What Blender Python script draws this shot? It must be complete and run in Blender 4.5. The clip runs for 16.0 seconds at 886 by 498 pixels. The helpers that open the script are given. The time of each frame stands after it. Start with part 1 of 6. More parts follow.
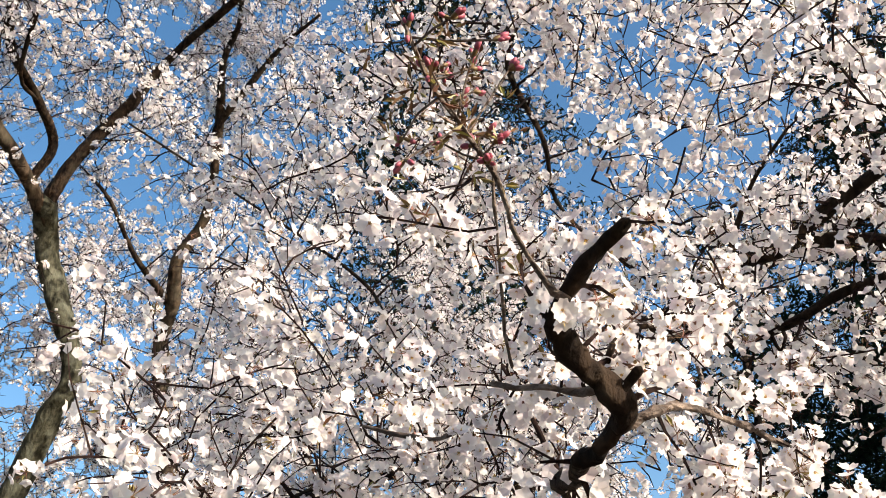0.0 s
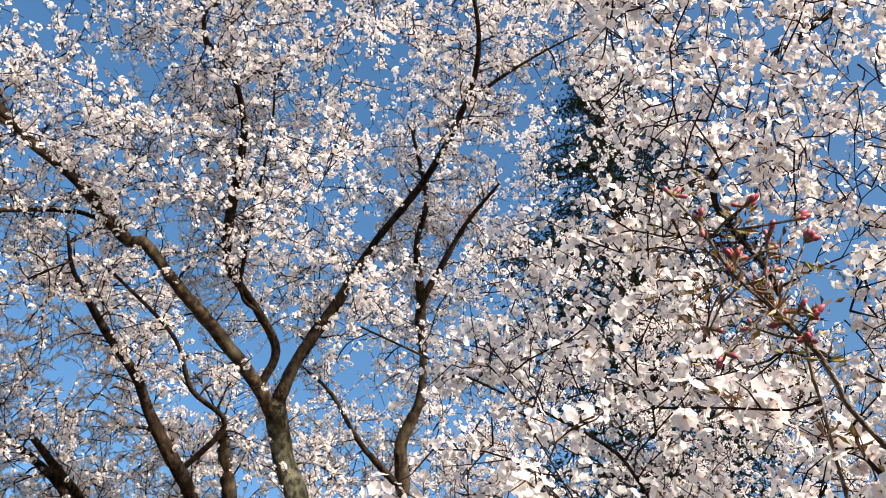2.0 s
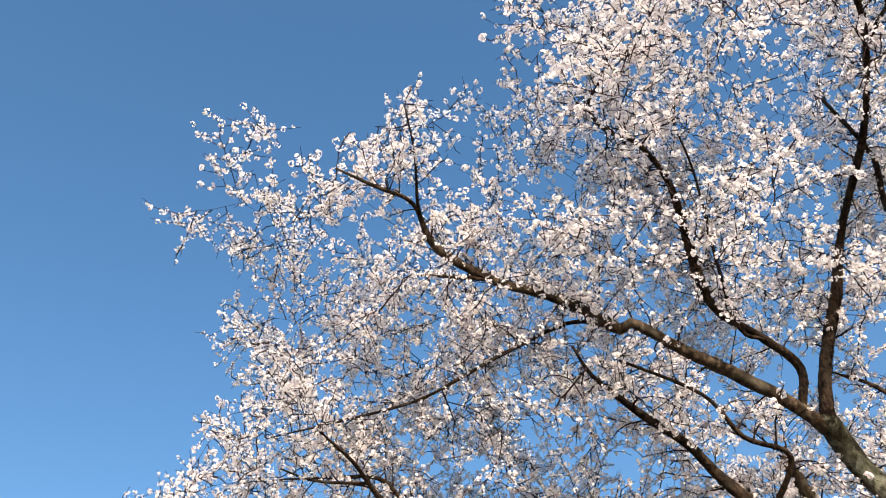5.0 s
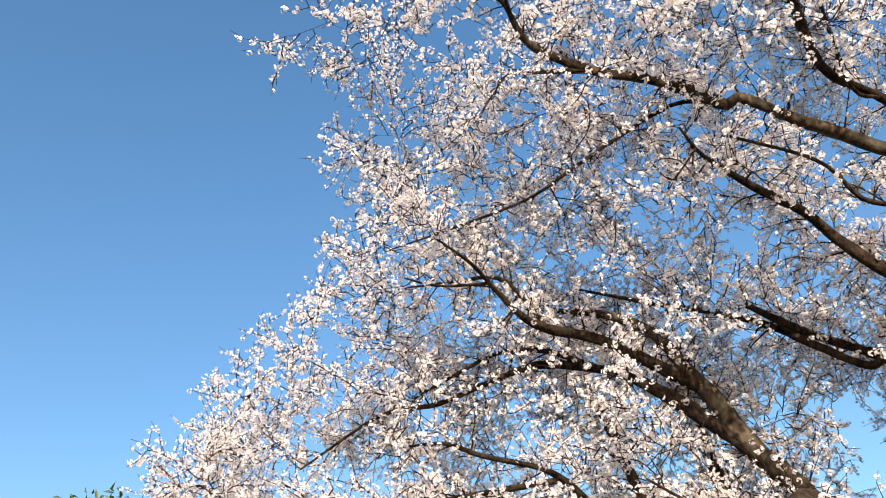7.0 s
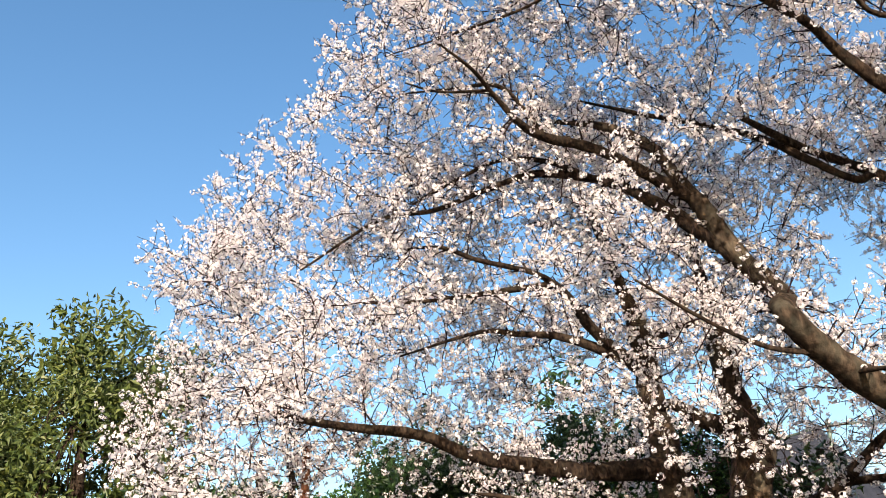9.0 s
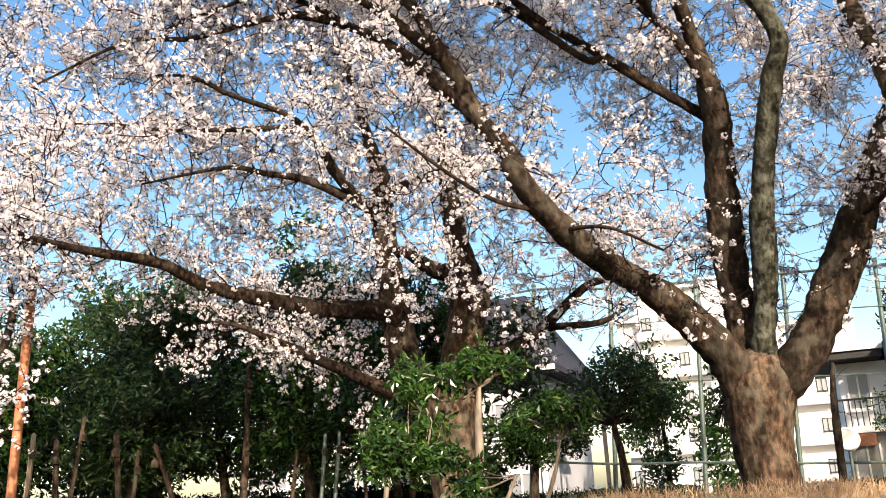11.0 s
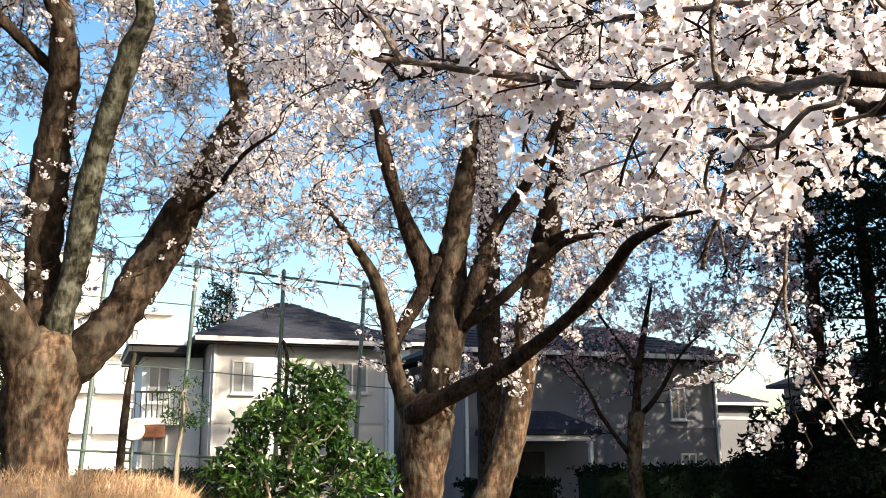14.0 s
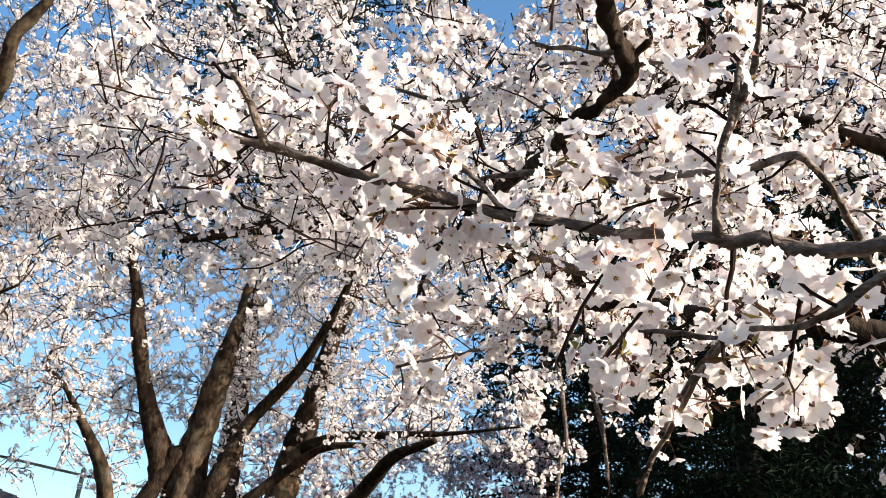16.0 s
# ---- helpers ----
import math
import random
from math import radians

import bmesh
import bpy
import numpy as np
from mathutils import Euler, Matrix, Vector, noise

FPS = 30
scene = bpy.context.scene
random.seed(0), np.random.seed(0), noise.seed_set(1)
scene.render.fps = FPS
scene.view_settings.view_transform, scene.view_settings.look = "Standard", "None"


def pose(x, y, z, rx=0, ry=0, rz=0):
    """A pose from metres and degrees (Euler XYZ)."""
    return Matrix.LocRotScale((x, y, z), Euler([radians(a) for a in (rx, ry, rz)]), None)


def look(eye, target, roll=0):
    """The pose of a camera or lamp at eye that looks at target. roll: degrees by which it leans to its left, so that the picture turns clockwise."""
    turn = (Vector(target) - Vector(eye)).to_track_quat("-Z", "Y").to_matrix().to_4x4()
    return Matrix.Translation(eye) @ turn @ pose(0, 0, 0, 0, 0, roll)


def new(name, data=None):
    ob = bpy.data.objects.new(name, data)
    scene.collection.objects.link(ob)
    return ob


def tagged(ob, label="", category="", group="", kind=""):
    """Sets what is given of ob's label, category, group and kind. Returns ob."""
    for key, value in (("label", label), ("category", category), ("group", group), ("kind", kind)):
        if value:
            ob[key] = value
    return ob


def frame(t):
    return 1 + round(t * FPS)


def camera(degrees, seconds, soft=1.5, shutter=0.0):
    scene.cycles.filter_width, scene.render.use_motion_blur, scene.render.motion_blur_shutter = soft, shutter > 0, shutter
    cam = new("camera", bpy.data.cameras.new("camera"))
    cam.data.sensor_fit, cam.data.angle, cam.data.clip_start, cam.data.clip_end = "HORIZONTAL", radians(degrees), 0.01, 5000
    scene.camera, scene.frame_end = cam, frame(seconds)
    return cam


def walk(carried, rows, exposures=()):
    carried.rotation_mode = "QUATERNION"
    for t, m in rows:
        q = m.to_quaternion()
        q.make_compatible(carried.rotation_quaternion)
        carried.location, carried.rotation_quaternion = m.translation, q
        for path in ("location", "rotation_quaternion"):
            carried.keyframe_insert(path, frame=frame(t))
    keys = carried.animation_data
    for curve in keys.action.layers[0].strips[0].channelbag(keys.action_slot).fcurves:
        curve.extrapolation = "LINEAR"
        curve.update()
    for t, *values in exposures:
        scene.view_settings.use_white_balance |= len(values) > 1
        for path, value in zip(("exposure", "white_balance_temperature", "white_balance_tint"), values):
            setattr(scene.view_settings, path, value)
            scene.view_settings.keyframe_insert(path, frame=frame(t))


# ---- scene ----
cam = camera(51.0, 16.0, soft=0.9)
PATH = [
    (0.0, 0.655, 0.754, 2.185, 123.40, 0.59, -22.73),
    (0.5, 0.619, 0.754, 2.187, 125.43, 0.56, -18.86),
    (1.0, 0.603, 0.764, 2.205, 127.41, 0.49, -15.48),
    (1.5, 0.576, 0.752, 2.218, 129.94, 1.28, -11.37),
    (2.0, 0.502, 0.739, 2.235, 132.99, 0.92, -7.54),
    (2.5, 0.426, 0.720, 2.260, 135.60, 1.27, -2.79),
    (3.0, 0.334, 0.696, 2.266, 136.21, 2.65, 3.57),
    (3.5, 0.256, 0.711, 2.277, 137.34, 1.64, 9.85),
    (3.7, 0.226, 0.693, 2.266, 137.89, 1.42, 12.07),
    (5.8, 0.108, 0.249, 2.145, 134.58, 2.03, 35.46),
    (6.0, 0.071, 0.237, 2.142, 133.11, 2.14, 35.48),
    (6.5, 0.019, 0.265, 2.145, 128.96, 2.62, 36.61),
    (7.0, -0.005, 0.287, 2.127, 125.28, 3.45, 37.92),
    (7.5, -0.002, 0.368, 2.104, 122.41, 3.11, 38.67),
    (8.0, -0.012, 0.439, 2.095, 119.69, 2.57, 38.90),
    (8.2, -0.005, 0.422, 2.081, 118.34, 2.22, 38.79),
    (10.3, -0.194, -0.186, 1.618, 108.60, 2.91, 29.72),
    (10.5, -0.181, -0.168, 1.606, 107.64, 2.79, 27.71),
    (11.0, -0.107, -0.142, 1.558, 105.00, 3.31, 19.63),
    (11.5, -0.025, -0.098, 1.523, 103.22, 3.26, 13.24),
    (12.0, -0.014, -0.063, 1.493, 102.07, 2.55, 7.69),
    (12.5, 0.000, 0.000, 1.500, 101.00, 1.47, 0.29),
    (13.0, 0.021, 0.110, 1.519, 100.38, 2.28, -9.97),
    (13.5, 0.086, 0.252, 1.537, 99.96, 2.27, -17.20),
    (14.0, 0.166, 0.361, 1.567, 102.79, 0.56, -21.08),
    (14.5, 0.170, 0.520, 1.571, 104.84, 0.26, -25.44),
    (15.0, 0.164, 0.652, 1.590, 108.97, 0.84, -29.71),
    (15.5, 0.221, 0.745, 1.613, 111.94, -1.42, -32.54),
    (16.0, 0.230, 0.812, 1.636, 115.74, -2.16, -37.89),
]
walk(cam, [(t, pose(x, y, z, rx, ry, rz)) for t, x, y, z, rx, ry, rz in PATH],
     exposures=[(0.0, 1.03, 7650, 10), (1.5, 1.02, 7700, 11), (3.5, 1.02, 7600, 12), (7.0, 1.08, 7850, 12), (10.5, 1.06, 7850, 15), (12.5, 1.35, 7850, 13), (14.5, 1.31, 7850, 12), (16.0, 1.24, 7600, 11)])

# ---- daylight ----
SUN_FROM = Vector((0.51, -0.745, 0.43)).normalized()
world = bpy.data.worlds.new("sky")
scene.world = world
world.use_nodes = True
wn = world.node_tree
sky = wn.nodes.new("ShaderNodeTexSky")
sky.sky_type = "NISHITA"
sky.sun_disc = False
sky.sun_elevation = math.asin(SUN_FROM.z)
sky.sun_rotation = math.atan2(SUN_FROM.x, SUN_FROM.y)
sky.air_density, sky.dust_density, sky.ozone_density = 1.0, 1.7, 1.5
rich = wn.nodes.new("ShaderNodeHueSaturation")
rich.inputs["Saturation"].default_value = 1.32
wn.links.new(sky.outputs[0], rich.inputs["Color"])
wn.links.new(rich.outputs[0], wn.nodes["Background"].inputs[0])
wn.nodes["Background"].inputs[1].default_value = 0.14
sun = new("sun", bpy.data.lights.new("sun", "SUN"))
sun.data.energy, sun.data.angle, sun.data.color = 5.0, radians(0.53), (1.0, 0.95, 0.89)
sun.matrix_world = look(SUN_FROM * 60, (0, 0, 0))


# ---- materials ----
def material(name, colours, scale=8.0, rough=0.8, bump=0.3, detail=6.0, metal=0.0, spec=0.5, second=1.2, per="", stretch=None, translucent=0.0, island=0.0):
    """A surface with colour that varies at two scales. colours: dark, mid, light."""
    m = bpy.data.materials.new(name)
    m.use_nodes = True
    t = m.node_tree
    b = t.nodes["Principled BSDF"]
    b.inputs["Roughness"].default_value = rough
    b.inputs["Metallic"].default_value = metal
    b.inputs["Specular IOR Level"].default_value = spec
    co = t.nodes.new("ShaderNodeTexCoord")
    vec = co.outputs["Object"]
    if stretch:
        mp = t.nodes.new("ShaderNodeMapping")
        mp.inputs["Scale"].default_value = stretch
        t.links.new(vec, mp.inputs["Vector"])
        vec = mp.outputs["Vector"]
    n1 = t.nodes.new("ShaderNodeTexNoise")
    n1.inputs["Scale"].default_value, n1.inputs["Detail"].default_value = scale, detail
    n2 = t.nodes.new("ShaderNodeTexNoise")
    n2.inputs["Scale"].default_value, n2.inputs["Detail"].default_value = second, 3.0
    for n in (n1, n2):
        t.links.new(vec, n.inputs["Vector"])
    add = t.nodes.new("ShaderNodeMath")
    add.operation = "MULTIPLY_ADD"
    t.links.new(n1.outputs[0], add.inputs[0])
    add.inputs[1].default_value = 0.6
    half = t.nodes.new("ShaderNodeMath")
    half.operation = "MULTIPLY"
    half.inputs[1].default_value = 0.4
    t.links.new(n2.outputs[0], half.inputs[0])
    t.links.new(half.outputs[0], add.inputs[2])
    drive = add.outputs[0]
    if island:
        geo = t.nodes.new("ShaderNodeNewGeometry")
        mix = t.nodes.new("ShaderNodeMix")
        mix.inputs[0].default_value = island
        t.links.new(drive, mix.inputs[2])
        t.links.new(geo.outputs["Random Per Island"], mix.inputs[3])
        drive = mix.outputs[0]
    elif per == "object":
        info = t.nodes.new("ShaderNodeObjectInfo")
        mix = t.nodes.new("ShaderNodeMix")
        mix.inputs[0].default_value = 0.4
        t.links.new(drive, mix.inputs[2])
        t.links.new(info.outputs["Random"], mix.inputs[3])
        drive = mix.outputs[0]
    ramp = t.nodes.new("ShaderNodeValToRGB")
    ramp.color_ramp.elements[0].position, ramp.color_ramp.elements[1].position = (0.05, 0.95) if island else (0.3, 0.7)
    ramp.color_ramp.elements[0].color = (*colours[0], 1)
    ramp.color_ramp.elements[1].color = (*colours[-1], 1)
    if len(colours) == 3:
        e = ramp.color_ramp.elements.new(0.5)
        e.color = (*colours[1], 1)
    t.links.new(drive, ramp.inputs[0])
    t.links.new(ramp.outputs[0], b.inputs["Base Color"])
    if bump:
        bp = t.nodes.new("ShaderNodeBump")
        bp.inputs["Strength"].default_value, bp.inputs["Distance"].default_value = bump, 0.02
        t.links.new(n1.outputs[0], bp.inputs["Height"])
        t.links.new(bp.outputs[0], b.inputs["Normal"])
    if translucent:
        tr = t.nodes.new("ShaderNodeBsdfTranslucent")
        t.links.new(ramp.outputs[0], tr.inputs[0])
        ms = t.nodes.new("ShaderNodeMixShader")
        ms.inputs[0].default_value = translucent
        t.links.new(b.outputs[0], ms.inputs[1])
        t.links.new(tr.outputs[0], ms.inputs[2])
        t.links.new(ms.outputs[0], t.nodes["Material Output"].inputs[0])
    return m


def bark(name, dark, mid, light, fleck, scale=5.0, bump=1.0):
    """Bark: broad patches, sharpened to paint in dappled shade too, upright fissures, and dark lenticel bands that run
    round the limb.
    """
    m = material(name, [dark, mid, light], scale=scale * 3.2, bump=bump, second=scale * 0.55, stretch=(1, 1, 0.45), spec=0.1, rough=0.9)
    t = m.node_tree
    b = t.nodes["Principled BSDF"]
    # Tight ramp: dark patches double as painted dapples of shade.
    for n in t.nodes:
        if n.type == "VALTORGB":
            n.color_ramp.elements[0].position, n.color_ramp.elements[-1].position = 0.38, 0.63
    old = b.inputs["Base Color"].links[0].from_socket
    co = t.nodes.new("ShaderNodeTexCoord")
    mp = t.nodes.new("ShaderNodeMapping")
    mp.inputs["Scale"].default_value = (4, 4, 26)
    band = t.nodes.new("ShaderNodeTexNoise")
    band.inputs["Scale"].default_value, band.inputs["Detail"].default_value = scale * 0.32, 4
    t.links.new(co.outputs["Object"], mp.inputs["Vector"])
    t.links.new(mp.outputs["Vector"], band.inputs["Vector"])
    cut = t.nodes.new("ShaderNodeMapRange")
    cut.inputs["From Min"].default_value, cut.inputs["From Max"].default_value = 0.55, 0.66
    t.links.new(band.outputs[0], cut.inputs["Value"])
    spot = t.nodes.new("ShaderNodeTexNoise")
    spot.inputs["Scale"].default_value, spot.inputs["Detail"].default_value = scale * 0.9, 5
    t.links.new(co.outputs["Object"], spot.inputs["Vector"])
    patch = t.nodes.new("ShaderNodeMapRange")
    patch.inputs["From Min"].default_value, patch.inputs["From Max"].default_value = 0.48, 0.68
    t.links.new(spot.outputs[0], patch.inputs["Value"])
    one = t.nodes.new("ShaderNodeMix")
    one.data_type = "RGBA"
    one.inputs[7].default_value = (*dark, 1)
    faint = t.nodes.new("ShaderNodeMath")
    faint.operation = "MULTIPLY"
    faint.inputs[1].default_value = 0.3
    t.links.new(cut.outputs[0], faint.inputs[0])
    t.links.new(faint.outputs[0], one.inputs[0])
    t.links.new(old, one.inputs[6])
    two = t.nodes.new("ShaderNodeMix")
    two.data_type = "RGBA"
    two.inputs[7].default_value = (*fleck, 1)
    weight = t.nodes.new("ShaderNodeMath")
    weight.operation = "MULTIPLY"
    weight.inputs[1].default_value = 0.4
    t.links.new(patch.outputs[0], weight.inputs[0])
    t.links.new(weight.outputs[0], two.inputs[0])
    t.links.new(one.outputs[2], two.inputs[6])
    t.links.new(two.outputs[2], b.inputs["Base Color"])
    return m


# Lit and shaded bark copies: BARK and BOUGH darkened for canopy shade, TRUNK sunlit.
BARK = bark("cherry_bark", (0.008, 0.006, 0.004), (0.025, 0.017, 0.012), (0.080, 0.056, 0.039), (0.095, 0.088, 0.066))
BOUGH = bark("shaded_bough_bark", (0.005, 0.0035, 0.003), (0.018, 0.0115, 0.0085), (0.048, 0.032, 0.022), (0.042, 0.035, 0.025), scale=9)
TRUNK = bark("sunlit_trunk_bark", (0.013, 0.009, 0.006), (0.046, 0.029, 0.019), (0.14, 0.090, 0.058), (0.155, 0.145, 0.108), scale=6)
LICHEN = bark("lichen_bark", (0.008, 0.008, 0.006), (0.030, 0.030, 0.021), (0.068, 0.066, 0.048), (0.19, 0.20, 0.16), scale=8)
TWIG = material("twig_bark", [(0.005, 0.003, 0.0028), (0.014, 0.0075, 0.0068), (0.036, 0.020, 0.018)], scale=30, bump=0.4, second=5, spec=0.1, rough=0.9)
SHOOT = material("young_branch_bark", [(0.020, 0.013, 0.010), (0.085, 0.060, 0.048), (0.28, 0.23, 0.20)], scale=45, bump=0.9, second=14, rough=0.6, spec=0.3, stretch=(1, 1, 1.8))
PETAL = material("petal", [(0.76, 0.67, 0.70), (0.88, 0.85, 0.86), (0.93, 0.925, 0.925)], scale=20, bump=0, island=0.75, rough=0.6, spec=0.25, translucent=0.54)
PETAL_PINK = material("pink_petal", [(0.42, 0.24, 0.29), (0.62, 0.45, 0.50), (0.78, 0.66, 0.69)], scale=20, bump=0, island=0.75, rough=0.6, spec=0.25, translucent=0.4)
STALK = material("flower_stalk", [(0.10, 0.03, 0.025), (0.20, 0.075, 0.045), (0.22, 0.17, 0.05)], scale=20, bump=0, island=0.8, rough=0.6)
STAMEN = material("stamen", [(0.55, 0.30, 0.10), (0.75, 0.55, 0.18)], scale=20, bump=0, island=0.8)
BUD = material("pink_bud", [(0.26, 0.04, 0.07), (0.42, 0.11, 0.16), (0.62, 0.34, 0.38)], scale=20, bump=0, island=0.8, rough=0.5)
SPROUT = material("young_leaf", [(0.085, 0.030, 0.016), (0.15, 0.078, 0.034), (0.24, 0.23, 0.055)], scale=20, bump=0, island=0.8, rough=0.5, translucent=0.2)
LEAF = material("glossy_leaf", [(0.008, 0.028, 0.006), (0.021, 0.060, 0.011), (0.050, 0.11, 0.02)], scale=12, bump=0.1, island=0.7, rough=0.25, translucent=0.15)
LEAF_OLIVE = material("olive_leaf", [(0.025, 0.045, 0.010), (0.055, 0.085, 0.018), (0.11, 0.13, 0.03)], scale=12, bump=0, island=0.7, rough=0.55, translucent=0.15)
LEAF_DARK = material("dark_leaf", [(0.007, 0.020, 0.006), (0.018, 0.045, 0.012), (0.040, 0.085, 0.02)], scale=12, bump=0.1, island=0.7, rough=0.4, spec=0.4, translucent=0.12)
# Evergreen foliage with deep shade put into its near-black colour.
NEEDLE_SHADE = material("shade_darkened_needles", [(0.003, 0.007, 0.005), (0.006, 0.013, 0.008), (0.012, 0.024, 0.012)], scale=12, bump=0, island=0.7, rough=0.85, spec=0.04)
STRAW = material("dry_stalks", [(0.24, 0.14, 0.075), (0.48, 0.32, 0.19), (0.66, 0.49, 0.32)], scale=6, bump=0, island=0.7, rough=0.8)
BRUSH = material("leafless_brush", [(0.05, 0.026, 0.014), (0.13, 0.066, 0.036), (0.26, 0.15, 0.085)], scale=8, bump=0, island=0.7, rough=0.85, spec=0.1)
PALE_WOOD = material("pale_pruned_wood", [(0.09, 0.07, 0.05), (0.21, 0.17, 0.125), (0.36, 0.30, 0.23)], scale=18, bump=0.6, second=4, stretch=(1, 1, 0.3))
EARTH = material("earth", [(0.010, 0.008, 0.006), (0.028, 0.020, 0.014), (0.075, 0.054, 0.035)], scale=3, bump=0.8, detail=10, second=0.25, spec=0.1, rough=0.95)
STUCCO = material("pale_render", [(0.42, 0.41, 0.38), (0.54, 0.53, 0.50), (0.63, 0.62, 0.59)], scale=40, bump=0.2, second=0.6)
STUCCO_GREY = material("grey_render", [(0.30, 0.31, 0.32), (0.40, 0.41, 0.42), (0.50, 0.50, 0.50)], scale=40, bump=0.2, second=0.6)
# Light house render with the cool tree shade put into its colour.
STUCCO_SHADE_MID = material("shade_toned_render", [(0.11, 0.12, 0.14), (0.15, 0.16, 0.18), (0.20, 0.21, 0.23)], scale=40, bump=0.2, second=0.6)
# Grey render darkened so that its colour carries deep shade.
STUCCO_SHADE_DEEP = material("shade_darkened_render", [(0.07, 0.074, 0.082), (0.10, 0.105, 0.115), (0.14, 0.145, 0.15)], scale=40, bump=0.2, second=0.6)
WHITE_WALL = material("white_wall", [(0.70, 0.70, 0.69), (0.78, 0.78, 0.77), (0.84, 0.84, 0.83)], scale=30, bump=0.1, second=0.4)
ROOF = material("slate_roof", [(0.018, 0.02, 0.027), (0.032, 0.035, 0.045), (0.055, 0.058, 0.07)], scale=15, bump=0.4, second=1.0, rough=0.8, spec=0.06)
PAINT = material("white_trim_paint", [(0.62, 0.61, 0.58), (0.76, 0.75, 0.73)], scale=25, bump=0.05, second=1.5, rough=0.5)
DARK_TRIM = material("dark_trim", [(0.02, 0.02, 0.02), (0.05, 0.047, 0.044)], scale=25, bump=0.1, second=1.5, rough=0.6, spec=0.15)
STEEL = material("weathered_post_paint", [(0.05, 0.075, 0.065), (0.09, 0.13, 0.11), (0.17, 0.20, 0.18)], scale=20, bump=0.2, second=2, rough=0.5, metal=0.3)
RUST = material("rusty_paint", [(0.20, 0.07, 0.03), (0.34, 0.13, 0.06), (0.45, 0.22, 0.12)], scale=20, bump=0.3, second=3, rough=0.7)
CAR = material("silver_car_paint", [(0.46, 0.50, 0.56), (0.54, 0.58, 0.64)], scale=60, bump=0, second=2, rough=0.25, metal=0.15)
RUBBER = material("tyre_rubber", [(0.012, 0.012, 0.012), (0.03, 0.03, 0.03)], scale=40, bump=0.2, second=3)
GLASS = bpy.data.materials.new("window_glass")
GLASS.use_nodes = True
GLASS.node_tree.nodes["Principled BSDF"].inputs["Base Color"].default_value = (0.24, 0.26, 0.27, 1)
GLASS.node_tree.nodes["Principled BSDF"].inputs["Roughness"].default_value = 0.06


# ---- building helpers ----
def mesh_from(name, verts, tris, mats, slots=None, smooth=False):
    """A mesh from arrays of corners and triangles or quads."""
    verts, tris = np.asarray(verts, np.float32), np.asarray(tris, np.int32)
    me = bpy.data.meshes.new(name)
    n, k = tris.shape
    me.vertices.add(len(verts))
    me.vertices.foreach_set("co", verts.ravel())
    me.loops.add(n * k)
    me.loops.foreach_set("vertex_index", tris.ravel())
    me.polygons.add(n)
    me.polygons.foreach_set("loop_start", np.arange(0, n * k, k, dtype=np.int32))
    for m in mats:
        me.materials.append(m)
    if slots is not None:
        me.polygons.foreach_set("material_index", np.asarray(slots, np.int32))
    me.polygons.foreach_set("use_smooth", np.full(n, smooth))
    me.update(calc_edges=True)
    return me


class Heap:
    """Gathers pieces into one mesh."""

    def __init__(self):
        self.v, self.f, self.s, self.n = [], [], [], 0

    def put(self, v, f, slot=0):
        if len(v) == 0:
            return
        self.v.append(np.asarray(v, np.float32))
        self.f.append(np.asarray(f, np.int32) + self.n)
        s = np.asarray(slot, np.int32)
        self.s.append(np.full(len(f), slot, np.int32) if s.ndim == 0 else s)
        self.n += len(v)

    def mesh(self, name, mats, smooth=False):
        return mesh_from(name, np.concatenate(self.v), np.concatenate(self.f), mats, np.concatenate(self.s), smooth)


def part(name, data, parent, label="", kind=""):
    ob = new(name, data)
    ob.parent = parent
    return tagged(ob, label=label, kind=kind)


def thing(name, label, category, group="", kind="", at=(0, 0, 0), data=None):
    ob = new(name, data)
    ob.location = at
    return tagged(ob, label, category, group, kind)


def bm_part(name, bm, mat, parent, label="", bevel=0.0, smooth=False):
    if bevel:
        bmesh.ops.bevel(bm, geom=list(bm.edges), offset=bevel, segments=2, affect="EDGES", profile=0.5)
    me = bpy.data.meshes.new(name)
    bm.to_mesh(me)
    bm.free()
    me.materials.append(mat)
    if smooth:
        for p in me.polygons:
            p.use_smooth = True
    return part(name, me, parent, label)


def box(x0, y0, z0, x1, y1, z1, bm=None):
    bm = bm or bmesh.new()
    m = Matrix.Translation(((x0 + x1) / 2, (y0 + y1) / 2, (z0 + z1) / 2)) @ Matrix.Diagonal((x1 - x0, y1 - y0, z1 - z0, 1))
    bmesh.ops.create_cube(bm, size=1.0, matrix=m)
    return bm


def spline(points, step):
    """Smooth curve through control points (x, y, z, r), resampled about every step metres."""
    p = np.asarray(points, float)
    if len(p) == 2:
        q = np.vstack([2 * p[0] - p[1], p, 2 * p[1] - p[0]])
    else:
        q = np.vstack([2 * p[0] - p[1], p, 2 * p[-1] - p[-2]])
    out = []
    for i in range(1, len(q) - 2):
        n = max(2, int(np.linalg.norm(q[i + 1, :3] - q[i, :3]) / step))
        u = np.linspace(0, 1, n, endpoint=False)[:, None]
        a, b, c, d = q[i - 1], q[i], q[i + 1], q[i + 2]
        out.append(0.5 * (2 * b + (c - a) * u + (2 * a - 5 * b + 4 * c - d) * u ** 2 + (3 * b - a - 3 * c + d) * u ** 3))
    out = np.vstack(out + [p[-1:]])
    out[:, 3] = np.maximum(out[:, 3], 0.0015)
    return out


